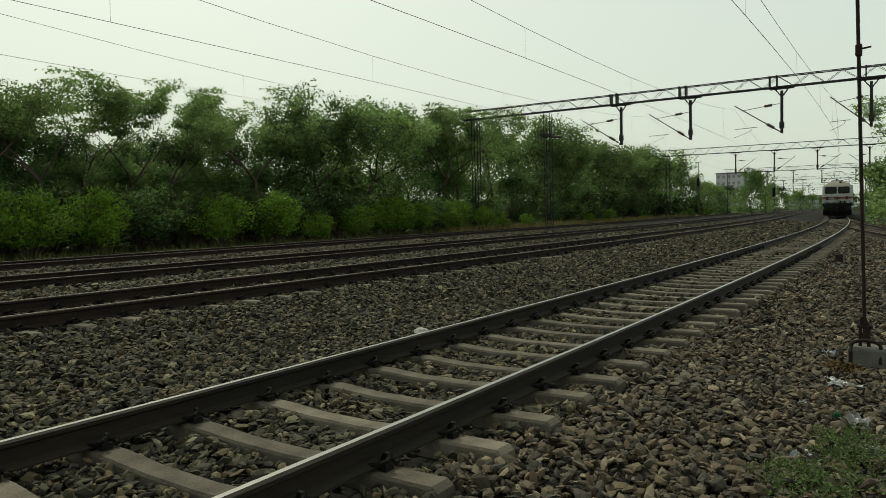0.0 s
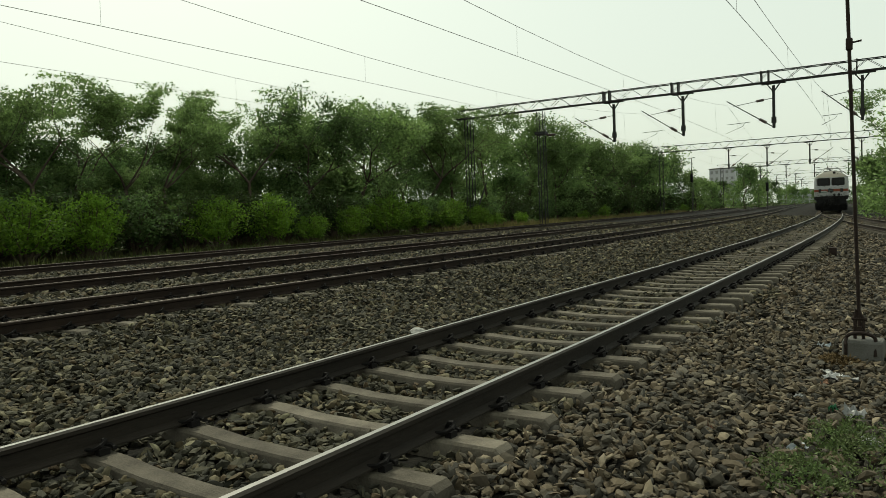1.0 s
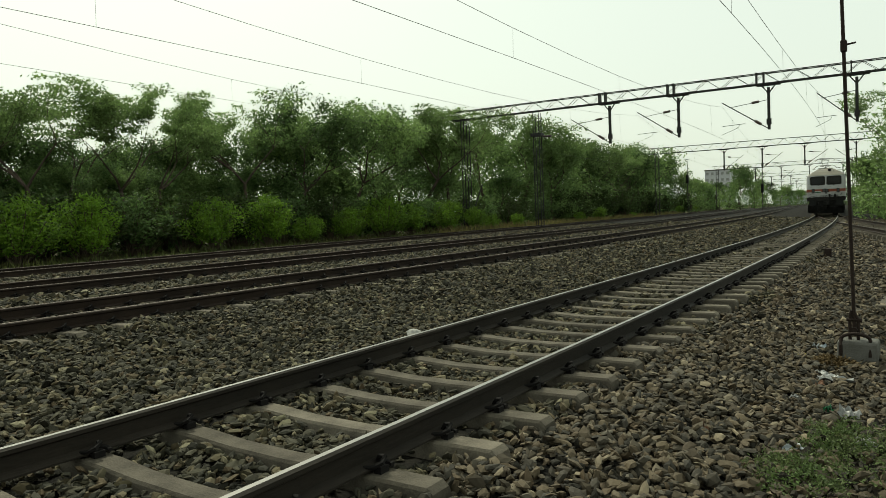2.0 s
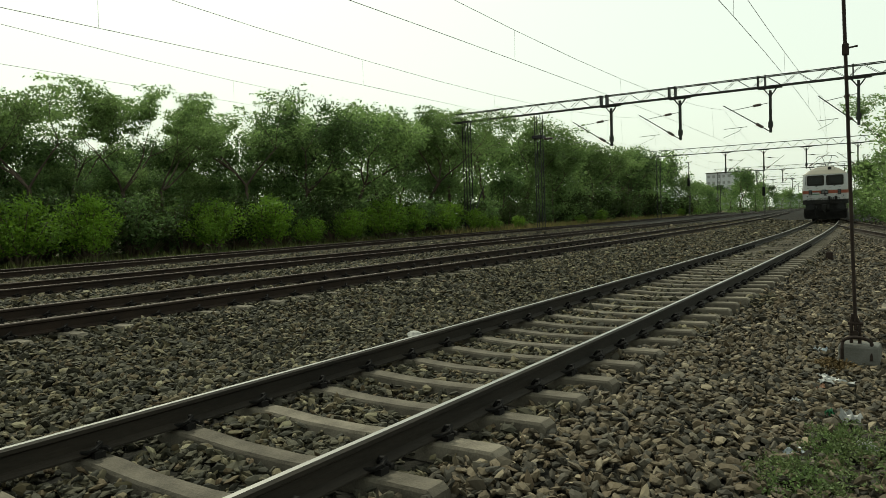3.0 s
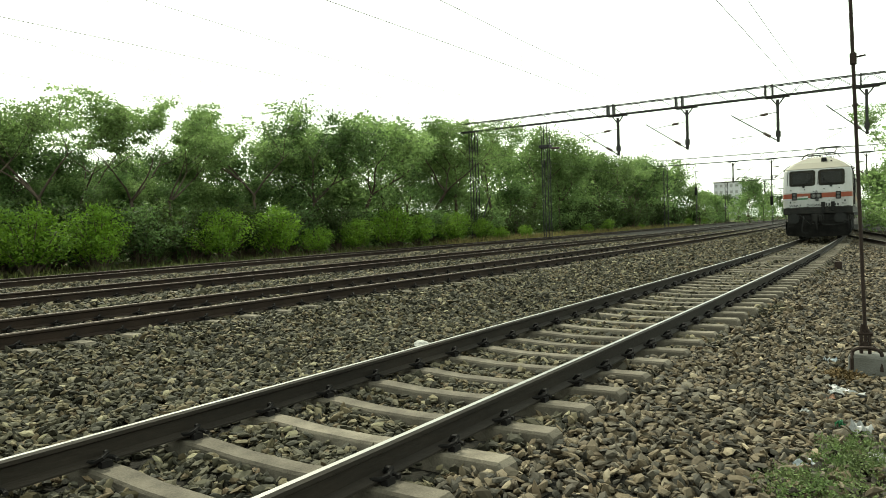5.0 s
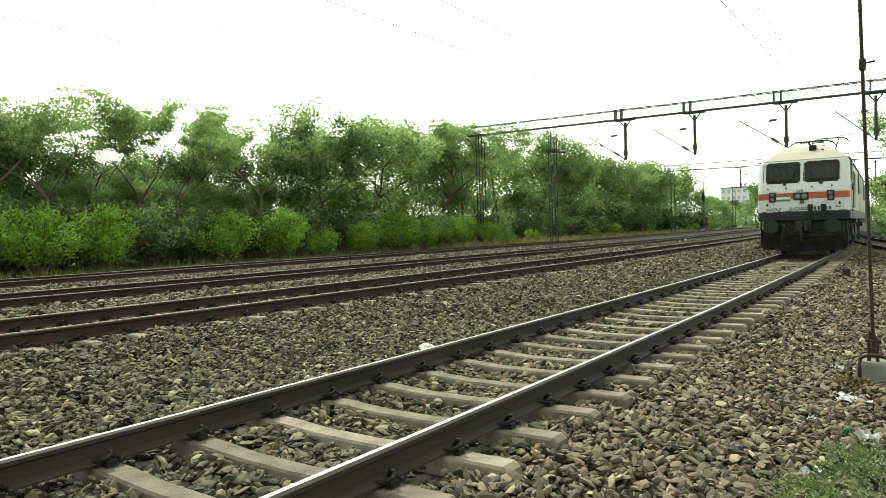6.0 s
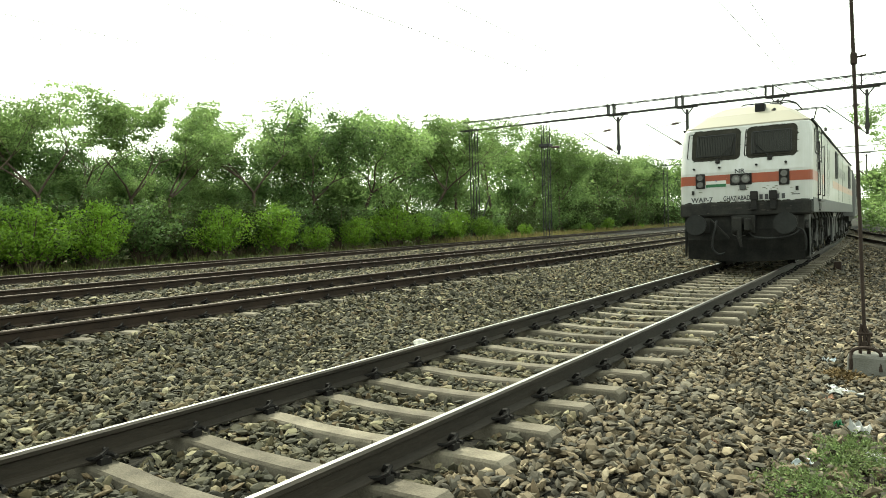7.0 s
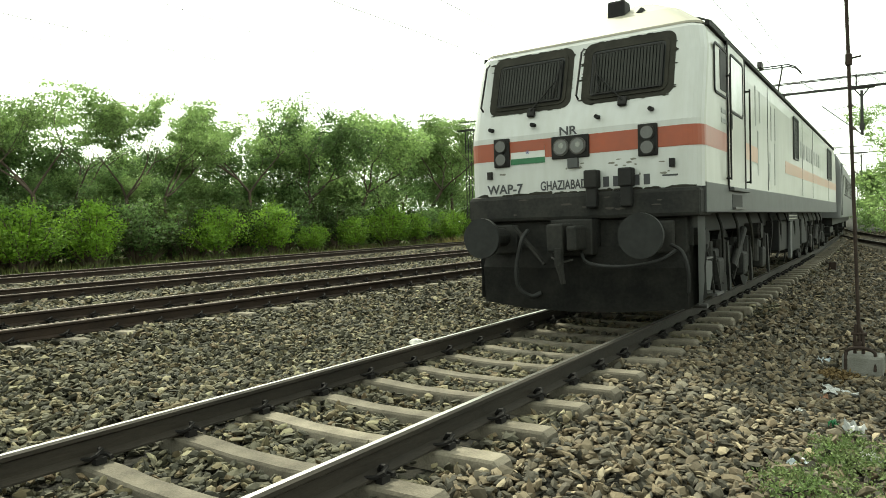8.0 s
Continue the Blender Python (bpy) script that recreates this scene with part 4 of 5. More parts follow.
def coach():
    base = empty("railway_coach")
    tagged(base, "grey passenger coach with dark windows coupled behind the locomotive", "railway coach", "coaches of the train")
    bm = fresh()
    loft(bm, [ring(z, w, 0.0 + e, 22.0 - e, 0.12) for z, w, e in ((1.12, 1.58, 0), (1.9, 1.62, 0), (2.9, 1.60, 0), (3.35, 1.50, 0), (3.7, 1.15, 0.05), (3.92, 0.6, 0.1))], True, True)
    part("body", bm, M["coach_paint"], base)
    part("underframe", box(fresh(), -1.3, 1.3, 0.3, 21.7, 0.85, 1.12), M["black_paint"], base)
    m = Matrix.Translation((1.615, 0, 0)) @ Matrix.Rotation(radians(90), 4, "Z")
    for i in range(10):
        w = part("window", outline(fresh(), 2.6 + i * 1.75, 3.7 + i * 1.75, 2.0, 2.8, 0.06, -0.012, 0.02, 0.05), M["rubber"], base)
        w.matrix_basis = m
        part("glass", pane(fresh(), 2.64 + i * 1.75, 3.66 + i * 1.75, 2.04, 2.76, 0.05, -0.006, 0.012), M["dark_glass"], w)
    for y in (0.5, 20.6):
        w = part("door", pane(fresh(), y, y + 0.85, 1.2, 3.15, 0.04, -0.012, 0.02), M["grey_paint"], base)
        w.matrix_basis = m
    for y in (3.3, 17.0):
        bog = part("bogie", box(fresh(), -1.15, 1.15, y - 1.3, y + 1.3, 0.5, 0.75, 0.03), M["black_paint"], base)
        for k in (-1.2, 1.2):
            wh = shared("wheelset", WHEELS, bog, Matrix.Translation((0, y + k, 0.458)) @ Matrix.Diagonal((1, 0.84, 0.84, 1)))
    return base


coach_1 = coach()
coach_2 = copy_thing(coach_1, Matrix.Identity(4))
coach_3 = copy_thing(coach_1, Matrix.Identity(4))


# ---- overhead line: portals, masts, cantilevers, wires ----
def lattice_post(name, parent, x, y, z0, z1, w, d):
    """A mast of four corner angles with zigzag lacing on its faces."""
    p = empty(name)
    p.parent = parent
    for i, (sx, sy) in enumerate(((-1, -1), (1, -1), (1, 1), (-1, 1))):
        part("corner_angle", bar(fresh(), (x + sx * w / 2, y + sy * d / 2, z0), (x + sx * w / 2, y + sy * d / 2, z1), 0.05, 0.05), M["steel"], p)
    bm = fresh()
    n = max(4, int((z1 - z0) / 0.85))
    for i in range(n):
        a, b = z0 + (z1 - z0) * i / n, z0 + (z1 - z0) * (i + 1) / n
        s = 1 if i % 2 else -1
        for yy in (-d / 2, d / 2):
            bar(bm, (x - s * w / 2, y + yy, a), (x + s * w / 2, y + yy, b), 0.022, 0.015)
        for xx in (-w / 2, w / 2):
            bar(bm, (x + xx, y - s * d / 2, a), (x + xx, y + s * d / 2, b), 0.015, 0.022)
    lace = part("lacing", bm, M["steel"], p)
    lace["kind"] = "stuff"
    return p


def cantilever(parent, x, z_low, reach, z_top):
    """Dropper under the beam, with an inclined tube, a stay, insulators and a registration arm, reaching reach metres to the side."""
    d = part("dropper", box(fresh(), x - 0.09, x + 0.09, -0.09, 0.09, z_low, z_top - 0.25), M["steel"], parent)
    part("top_plate", box(fresh(), x - 0.75, x + 0.75, -0.2, 0.2, z_top - 0.14, z_top - 0.02), M["steel"], d)
    bm = fresh()
    bar(bm, (x - 0.4, 0, z_top - 0.14), (x - 0.06, 0, z_top - 0.6), 0.08, 0.08)
    bar(bm, (x + 0.4, 0, z_top - 0.14), (x + 0.06, 0, z_top - 0.6), 0.08, 0.08)
    part("bracket", bm, M["steel"], d)
    s = 1 if reach > 0 else -1
    top = (x + reach, 0, z_low + 2.15)
    part("strut", rod(fresh(), (x, 0, z_low + 0.05), top, 0.035), M["galvanised"], d)
    part("insulator", rod(fresh(), (x + 0.16 * reach, 0, z_low + 0.40), (x + 0.30 * reach, 0, z_low + 0.69), 0.10, 10), M["porcelain"], d)
    part("stay", rod(fresh(), (x, 0, z_low + 2.05), (x + reach * 0.86, 0, z_low + 1.75), 0.022), M["galvanised"], d)
    part("insulator", rod(fresh(), (x + 0.2 * reach, 0, z_low + 1.98), (x + 0.36 * reach, 0, z_low + 1.93), 0.09, 10), M["porcelain"], d)
    part("weight_box", box(fresh(), x - 0.15, x + 0.15, -0.12, 0.12, z_low + 0.35, z_low + 0.75), M["steel"], d)
    part("registration_tube", rod(fresh(), (x + reach * 0.5, 0, z_low + 0.55), (x + reach * 1.0, 0, z_low + 0.50), 0.02), M["galvanised"], d)
    part("steady_arm", sweep(fresh(), [(x + reach * 0.62, 0, z_low + 0.50), (x + reach * 0.66, 0, z_low + 0.30), (x + reach * 1.02, 0, z_low - 0.1)], 0.015), M["galvanised"], d)


def portal(label, m, x0, x1, z_low, z_high, posts, drops, depth=0.5, bay=0.95, coarse=False):
    """A lattice portal across the tracks: beam of four chords and lacing, masts, and hanging droppers (x, bottom, reach)."""
    g = empty("overhead_line_portal", m)
    tagged(g, label, "railway portal", "overhead line portals")
    for y in (-depth / 2, depth / 2):
        for z in (z_low, z_high):
            part("chord", box(fresh(), x0, x1, y - 0.03, y + 0.03, z - (0.045 if z == z_low else 0.03), z + (0.045 if z == z_low else 0.03)), M["steel"], g)
    bm = fresh()
    n = int((x1 - x0) / bay)
    for i in range(n):
        a, b = x0 + (x1 - x0) * i / n, x0 + (x1 - x0) * (i + 1) / n
        for y in (-depth / 2, depth / 2):
            z_a, z_b = (z_low, z_high) if i % 2 else (z_high, z_low)
            bar(bm, (a, y, z_a), (b, y, z_b), 0.03, 0.03)
        if not coarse:
            for z in (z_low, z_high):
                bar(bm, (a, -depth / 2, z), (b, depth / 2, z), 0.03, 0.02)
    lace = part("lacing", bm, M["galvanised"], g)
    lace["kind"] = "stuff"
    for x in posts:
        lattice_post("mast", g, x, 0, -0.4, z_low, 0.55, depth)
    for x, low, reach in drops:
        cantilever(g, x, low, reach, z_low)
        if not coarse:
            bm = fresh()
            for xx in (x - 0.75, x - 0.3):
                box(bm, xx - 0.045, xx + 0.045, -depth / 2 - 0.06, depth / 2 + 0.06, z_low - 0.08, z_high + 0.08)
            part("splice_plate", bm, M["steel"], g)
    return g


def across(y):
    """The pose of a portal square over the tracks at y."""
    return Matrix.Translation((centre(1, y), y, 0)) @ Matrix.Rotation(heading(1, y), 4, "Z")


portal("dark steel lattice portal with hanging cantilevers over the tracks", across(52), -28.0, 11.0, 9.64, 10.36, (-26.9, 10.0), [(-14.16, 6.5, -3.1), (-9.04, 6.5, -3.0), (-3.05, 6.5, -3.0), (2.14, 6.5, -2.3)])
portal("grey steel lattice portal further up the line", across(110), -24.0, 17.0, 9.8, 10.7, (-22.8, 16), [(-13.0, 6.6, 2.7), (-7.8, 6.6, 2.7), (-2.3, 6.6, 2.9), (4.0, 6.5, -2.5)], coarse=True)
for y in (168, 228, 292, 365):
    portal("distant grey lattice portal over the tracks", across(y), -22.0, 16.0, 9.6, 10.4, (-21.0, 15), [(-13.0, 6.6, 2.7), (-7.8, 6.6, 2.7), (-2.3, 6.5, 2.9), (4.0, 6.5, -2.5)], coarse=True)

# separate mast beside the fourth track, and far poles
mast = empty("lattice_mast", across(52))
tagged(mast, "slender lattice steel mast at the edge of the verge", "mast")
lattice_post("shaft", mast, -20.2, 0, -0.1, 9.50, 0.5, 0.5)
part("collar", box(fresh(), -20.65, -19.75, -0.4, 0.4, 7.6, 7.85, 0.02), M["steel"], mast)
part("side_insulator", rod(fresh(), (-19.7, 0, 7.55), (-19.0, 0, 7.55), 0.09, 10), M["porcelain"], mast)
stay = part("leaning_stay", rod(fresh(), (-33.9, 49.0, -0.1), (-32.4, 49.5, 4.0), 0.06), M["galvanised"])
tagged(stay, "pale leaning steel stay in the undergrowth", "stay")


def signal(x, y, h):
    s = empty("signal_post", Matrix.Translation((x, y, -0.25)))
    tagged(s, "tall thin signal post with dark heads beside the tracks", "signal")
    part("post", rod(fresh(), (0, 0, 0), (0, 0, h), 0.06), M["galvanised"], s)
    part("signal_head", box(fresh(), -0.2, 0.2, -0.25, 0.1, h - 4.0, h - 2.6, 0.05), M["black_paint"], s)
    part("arm", bar(fresh(), (0, 0, h), (0.55, 0, h + 0.05), 0.09, 0.09), M["black_paint"], s)
    part("arm", bar(fresh(), (0, 0, h), (-0.55, 0, h - 0.05), 0.09, 0.09), M["black_paint"], s)
    part("ladder_rail", box(fresh(), 0.14, 0.17, 0.15, 0.2, 0.2, h - 4.0), M["galvanised"], s)


signal(-24.2, 118, 7.4)
signal(-35.9, 118, 9.6)
for x, y in ((-13.2, 150), (-16.5, 168), (-7.0, 140)):
    q = empty("lattice_mast")
    tagged(q, "distant lattice steel mast beside the line", "mast")
    lattice_post("shaft", q, x, y, -0.4, 10.5, 0.7, 0.5)


def wires(k, contact, gap):
    """Contact wire, sagging messenger and droppers over one track."""
    w = empty("overhead_wire")
    tagged(w, "thin dark overhead wires hung between the portals", "overhead wire", "overhead wires", "structure")
    spans = [(-6.0, 52.0), (52.0, 110.0), (110.0, 168.0), (168.0, 228.0)]
    cw, mw = fresh(), fresh()
    for a, b in spans:
        n = 12
        cpts, mpts = [], []
        for i in range(n + 1):
            y = a + (b - a) * i / n
            u = 2 * i / n - 1
            zig = 0.2 * (1 if a in (-6.0, 110.0) else -1) * u
            cpts.append((centre(k, y) + zig, y, contact))
            mpts.append((centre(k, y) + zig * 0.5, y, contact + 0.85 + gap * u * u))
        sweep(cw, cpts, 0.0075, 4)
        sweep(mw, mpts, 0.0075, 4)
        for i in range(1, n, 2):
            d = part("hanger", rod(fresh(), cpts[i], mpts[i], 0.004, 4), M["wire"], w)
    part("contact_wire", cw, M["wire"], w)
    part("messenger_wire", mw, M["wire"], w)


for k, c in ((1, 6.15), (2, 6.1), (3, 6.25), (4, 6.6)):
    wires(k, c, 1.5)


# ---- plants ----
def tubes(segments, sides=5):
    """Tapered branches as arrays: segments of (p, q, r0, r1)."""
    V, Fa = [], []
    for p, q, r0, r1 in segments:
        p, q = np.array(p), np.array(q)
        d = q - p
        d = d / (np.linalg.norm(d) + 1e-9)
        u = np.cross(d, (0.3, 0.9, 0.1))
        u /= np.linalg.norm(u) + 1e-9
        v = np.cross(d, u)
        base = len(V)
        for c, r in ((p, r0), (q, r1)):
            for i in range(sides):
                a = 2 * math.pi * i / sides
                V.append(c + r * (math.cos(a) * u + math.sin(a) * v))
        for i in range(sides):
            j = (i + 1) % sides
            Fa.append((base + i, base + j, base + sides + j, base + sides + i))
    return np.array(V), np.array(Fa)


def leaves(rng, centres, radii, count, size, droop=0.3, flat=0.75):
    """Leaf blades round the given centres: slim four-cornered blades, folded along no line, at random turns."""
    n = len(centres) * count
    c = np.repeat(centres, count, axis=0)
    r = np.repeat(radii, count)[:, None]
    dirs = rng.normal(size=(n, 3))
    dirs /= np.linalg.norm(dirs, axis=1)[:, None]
    c = c + dirs * r * rng.random((n, 1)) ** 0.45 * np.array((1, 1, flat))
    a = rng.normal(size=(n, 3)) * np.array((1, 1, 0.7)) + np.array((0, 0, -droop))
    a /= np.linalg.norm(a, axis=1)[:, None]
    b = np.cross(a, rng.normal(size=(n, 3)) + np.array((0, 0, 0.7)))
    b /= np.linalg.norm(b, axis=1)[:, None] + 1e-9
    s = size * (0.6 + 0.8 * rng.random((n, 1)))
    V = np.stack([c, c + a * s * 0.45 + b * s * 0.24, c + a * s, c + a * s * 0.45 - b * s * 0.24], axis=1).reshape(-1, 3)
    return V, np.arange(n * 4).reshape(-1, 4)


def grow(rng, height, spread, bare, levels, fan, rise=0.25, climb=0.7):
    """Branch skeleton: segments, and the tips where foliage sits."""
    segs, tips = [], []

    def branch(p, d, length, r, depth):
        steps = 3
        for i in range(steps):
            d = d + rng.normal(size=3) * 0.16
            d[2] += 0.05
            d /= np.linalg.norm(d)
            q = p + d * length / steps
            segs.append((p, q, r, r * 0.8))
            p, r = q, r * 0.8
            if depth <= 1:
                tips.append(q)
        if depth == 0:
            return
        for i in range(fan + int(rng.random() * 2)):
            a = rng.random() * 2 * math.pi
            t = np.array((math.cos(a), math.sin(a), rise + rng.random() * climb)) * spread + d * 0.8
            t /= np.linalg.norm(t)
            branch(p, t, length * (0.6 + 0.25 * rng.random()), r * 0.68, depth - 1)
    branch(np.zeros(3), np.array((rng.normal() * 0.08, rng.normal() * 0.08, 1.0)), height * bare, height * 0.021, levels)
    return segs, np.array(tips)


def tree(seed, height, kind, mat=None, thin_out=1.0):
    """kind open: sparse flat sprays on bare limbs; airy: open crown; dense: full crown almost to the ground."""
    rng = np.random.default_rng(seed)
    t = empty("tree")
    if kind == "airy":
        segs, tips = grow(rng, height, 1.35, 0.40, 3, 3, 0.35, 0.45)
    elif kind == "open":
        segs, tips = grow(rng, height, 1.45, 0.38, 4, 2, 0.30, 0.5)
    else:
        segs, tips = grow(rng, height, 1.05, 0.32, 3, 3)
    k = height / max(p[2] for p in tips)
    segs = [(p * k, q * k, r0, r1) for p, q, r0, r1 in segs]
    tips = tips * k
    V, Fa = tubes(segs)
    me = mesh_np("trunk", V, Fa, M["bark"])
    me.shade_smooth()
    trunk = new("trunk", me)
    trunk.parent = t
    if kind == "airy":
        pick = tips[rng.random(len(tips)) < 0.85]
        V, Fa = leaves(rng, pick, np.full(len(pick), 0.56) * (0.7 + 0.6 * rng.random(len(pick))), 64, 0.145, 0.3, 0.30)
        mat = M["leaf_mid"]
    elif kind == "open":
        pick = tips[rng.random(len(tips)) < 0.8]
        V, Fa = leaves(rng, pick, np.full(len(pick), 0.50) * (0.7 + 0.6 * rng.random(len(pick))), 62, 0.14, 0.3, 0.32)
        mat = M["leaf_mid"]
    else:
        low = []
        n = 105
        for i in range(n):
            a, z = rng.random() * 2 * math.pi, height * (0.05 + 0.72 * rng.random() ** 1.25)
            w = height * 0.30 * (0.6 + 0.5 * math.sin(math.pi * min(1, z / height + 0.2)))
            low.append((math.cos(a) * w * rng.random() ** 0.4, math.sin(a) * w * rng.random() ** 0.4, z))
        pick = np.concatenate([tips[rng.random(len(tips)) < 0.75], np.array(low)])
        V, Fa = leaves(rng, pick, np.full(len(pick), 0.80) * (0.6 + 0.7 * rng.random(len(pick))), int(54 * thin_out), 0.198 / thin_out ** 0.45)
        mat = mat or M["leaf_dark"]
    ob = new("crown", mesh_np("crown", V, Fa, mat))
    ob.parent = t
    return t


def bush(seed, height, width, mat, count=78, size=0.12):
    rng = np.random.default_rng(seed)
    t = empty("bush")
    segs, pts = [], []
    for i in range(24):
        a, l = rng.random() * 2 * math.pi, rng.random()
        tip = np.array((math.cos(a) * width * l ** 0.6, math.sin(a) * width * l ** 0.6, height * (0.45 + 0.5 * (1 - l * l) * (0.7 + 0.4 * rng.random()))))
        segs.append((np.array((0, 0, -0.1)), tip * 0.6, 0.03, 0.02))
        segs.append((tip * 0.6, tip, 0.02, 0.008))
        pts += [tip, tip * 0.72, tip * 0.45 + np.array((0, 0, 0.1))]
    me = mesh_np("stem", *tubes(segs, 4), M["bark"])
    st = new("stem", me)
    st.parent = t
    pts = np.array(pts)
    V, Fa = leaves(rng, pts, np.full(len(pts), 0.42 * height / 2.3) * (0.6 + 0.7 * rng.random(len(pts))), count, size, -0.2)
    ob = new("foliage", mesh_np("foliage", V, Fa, mat))
    ob.parent = t
    return t


def plant(kinds, x, y, z, scale, label, category, group):
    """A copy of one of the grown kinds, turned at random; the first copy of each is the original itself."""
    turn = [k.get("turn", 0) for k in kinds]
    src = kinds[turn.index(min(turn))]
    src["turn"] = src.get("turn", 0) + 1
    kept = src.scale.copy()
    src.scale = (scale * random.uniform(0.95, 1.1), scale * random.uniform(0.95, 1.1), scale)
    m = Matrix.Translation((x, y, z)) @ Matrix.Rotation(random.uniform(0, 6.28), 4, "Z")
    if src.get("used"):
        ob = copy_thing(src, m)
        src.scale = kept
    else:
        src["used"] = 1
        ob = src
        ob.matrix_basis = m @ Matrix.Diagonal((*src.scale, 1))
    tagged(ob, label, category, group)
    return ob


AIRY = [tree(11, 8.6, "airy"), tree(12, 8.6, "airy"), tree(17, 8.6, "airy")]
OPEN = [tree(34, 8.6, "open"), tree(35, 8.6, "open")]
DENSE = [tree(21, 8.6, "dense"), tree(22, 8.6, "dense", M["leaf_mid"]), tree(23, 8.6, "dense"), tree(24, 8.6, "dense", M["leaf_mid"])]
# Paler-leaved trees for y beyond 45: distance haze put into the leaf colour.
HAZED = [DENSE[1], DENSE[3]]
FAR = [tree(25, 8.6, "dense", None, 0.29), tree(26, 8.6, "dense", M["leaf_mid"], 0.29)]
BRIGHT = [bush(31, 2.4, 1.25, M["leaf_bright"]), bush(32, 2.4, 1.3, M["leaf_bright"])]
SHADE = [bush(41, 2.6, 1.9, M["leaf_in_shade"], 44, 0.17), bush(42, 2.6, 2.0, M["leaf_in_shade"], 44, 0.17), bush(43, 2.6, 1.8, M["leaf_dark"], 44, 0.17)]


# front row: airy trees where the sky shows through, dense ones between, hazed far ones
for x, y, h, kinds in ((-34.1, 13.8, 8.3, AIRY), (-32.9, 10.6, 7.8, AIRY), (-36.5, 12.4, 8.2, AIRY), (-35.0, 17.3, 8.5, OPEN), (-35.0, 21.2, 8.3, OPEN), (-34.4, 19.2, 9.1, OPEN), (-35.9, 27.0, 9.4, AIRY), (-36.2, 30.6, 9.8, DENSE), (-38.6, 35.8, 9.5, AIRY), (-36.7, 37.0, 10.1, DENSE), (-37.1, 41.8, 10.3, DENSE), (-38.7, 48.3, 11.0, AIRY), (-38.1, 52.2, 11.1, DENSE), (-41.3, 63.4, 12.1, AIRY), (-41.2, 70.9, 13.3, DENSE), (-38.7, 74.4, 9.9, DENSE), (-40.5, 87.8, 11.3, DENSE), (-42.7, 104.0, 10.0, AIRY), (-44.6, 117.5, 12.5, DENSE), (-47.6, 139.3, 11.8, FAR), (-48.7, 154.2, 12.2, FAR), (-41.0, 77.5, 10.6, FAR), (-41.5, 82.5, 11.2, FAR), (-42.0, 91.5, 11.8, FAR), (-44.0, 97.5, 11.0, FAR), (-44.5, 110.5, 11.4, FAR), (-46.0, 124.0, 12.2, FAR), (-46.5, 131.0, 11.4, FAR)):
    plant(HAZED if kinds is DENSE and y > 45 else kinds, x, y, 0.0, h / 8.6, "tall green tree with an open crown in the lineside wood" if kinds is AIRY or kinds is OPEN else "dense dark green tree in the lineside wood", "tree", "trees of the lineside wood")
for x, y, h in ((-39.1, 13.0, 7.6), (-38.1, 14.4, 7.2), (-40.3, 16.9, 6.2), (-38.3, 17.4, 5.7), (-40.5, 20.2, 6.2), (-39.5, 21.4, 6.6), (-40.7, 24.3, 7.2), (-39.9, 26.2, 7.2), (-41.1, 29.3, 8.3), (-40.3, 31.6, 8.6), (-41.7, 36.8, 8.6), (-43.0, 41.1, 8.9), (-42.4, 45.4, 9.3), (-44.1, 52.5, 9.9), (-43.6, 56.9, 10.3), (-45.6, 66.0, 10.8), (-45.5, 73.3, 11.6), (-48.4, 87.0, 12.1), (-46.3, 93.4, 10.5), (-47.3, 107.9, 10.5), (-49.9, 127.0, 11.0), (-52.7, 146.8, 11.2)):
    plant(DENSE if y < 45 else HAZED if y < 60 else FAR, x, y, 0.0, h / 8.6, "dense dark green tree deep in the wood", "tree", "trees of the lineside wood")
# lower trees that close the wood between the trunks, and the back of the wood
for i in range(27):
    y = 11.5 * 1.1 ** i
    plant(DENSE if y < 60 else FAR, centre(1, y) - 31.5 - i % 3, y, 0.0, min(4.0 + 0.035 * y, 7.5) / 8.6, "lower dark green tree behind the front row", "tree", "trees of the lineside wood")
for i in range(20):
    y = 8 + 9 * 1.16 ** i
    plant(FAR, centre(1, y) - random.uniform(41, 46), y, 0.0, (4.6 if y < 25 else 6.5) / 8.6 * random.uniform(0.85, 1.1), "dark green tree at the back of the wood", "tree", "trees of the lineside wood")
for x, y, h in ((-45.0, 150, 9.3), (-47.2, 170, 6.5), (-47.2, 190, 8.3), (-40.7, 175, 10.7), (-39.9, 185, 10.1), (-45.4, 230, 8.9), (-47.7, 260, 7.9), (-51.4, 300, 7.1), (-48.5, 165, 8.2), (-62.4, 240, 9.3), (-55.3, 260, 9.3), (-53.3, 330, 6.8), (-49.0, 330, 6.6), (-47.0, 330, 6.4), (-58.0, 215, 9.0), (-56, 190, 8.5)):
    plant(FAR, x, y, 0.0, h / 8.6, "distant green tree along the line", "tree", "distant trees")
for i in range(16):
    y = 350 + random.uniform(0, 60)
    plant(FAR, centre(1, y) + (-42 + i * 5.5), y, -0.3, random.uniform(0.8, 1.15), "far tree closing the view up the line", "tree", "distant trees")
for x, y, h in ((-2.0, 66, 12.5), (-3.2, 80, 12.8), (-7.6, 105, 8.7), (-11.0, 128, 7.9), (-12.3, 150, 8.0), (-7.2, 120, 8.9), (-19.5, 205, 5.5), (-27.9, 260, 5.0)):
    plant(FAR if y > 80 else DENSE[1:2] if y < 70 else AIRY[1:2], x, y, -0.4, h / 8.6, "green tree on the open side of the line", "tree", "trees on the open side")

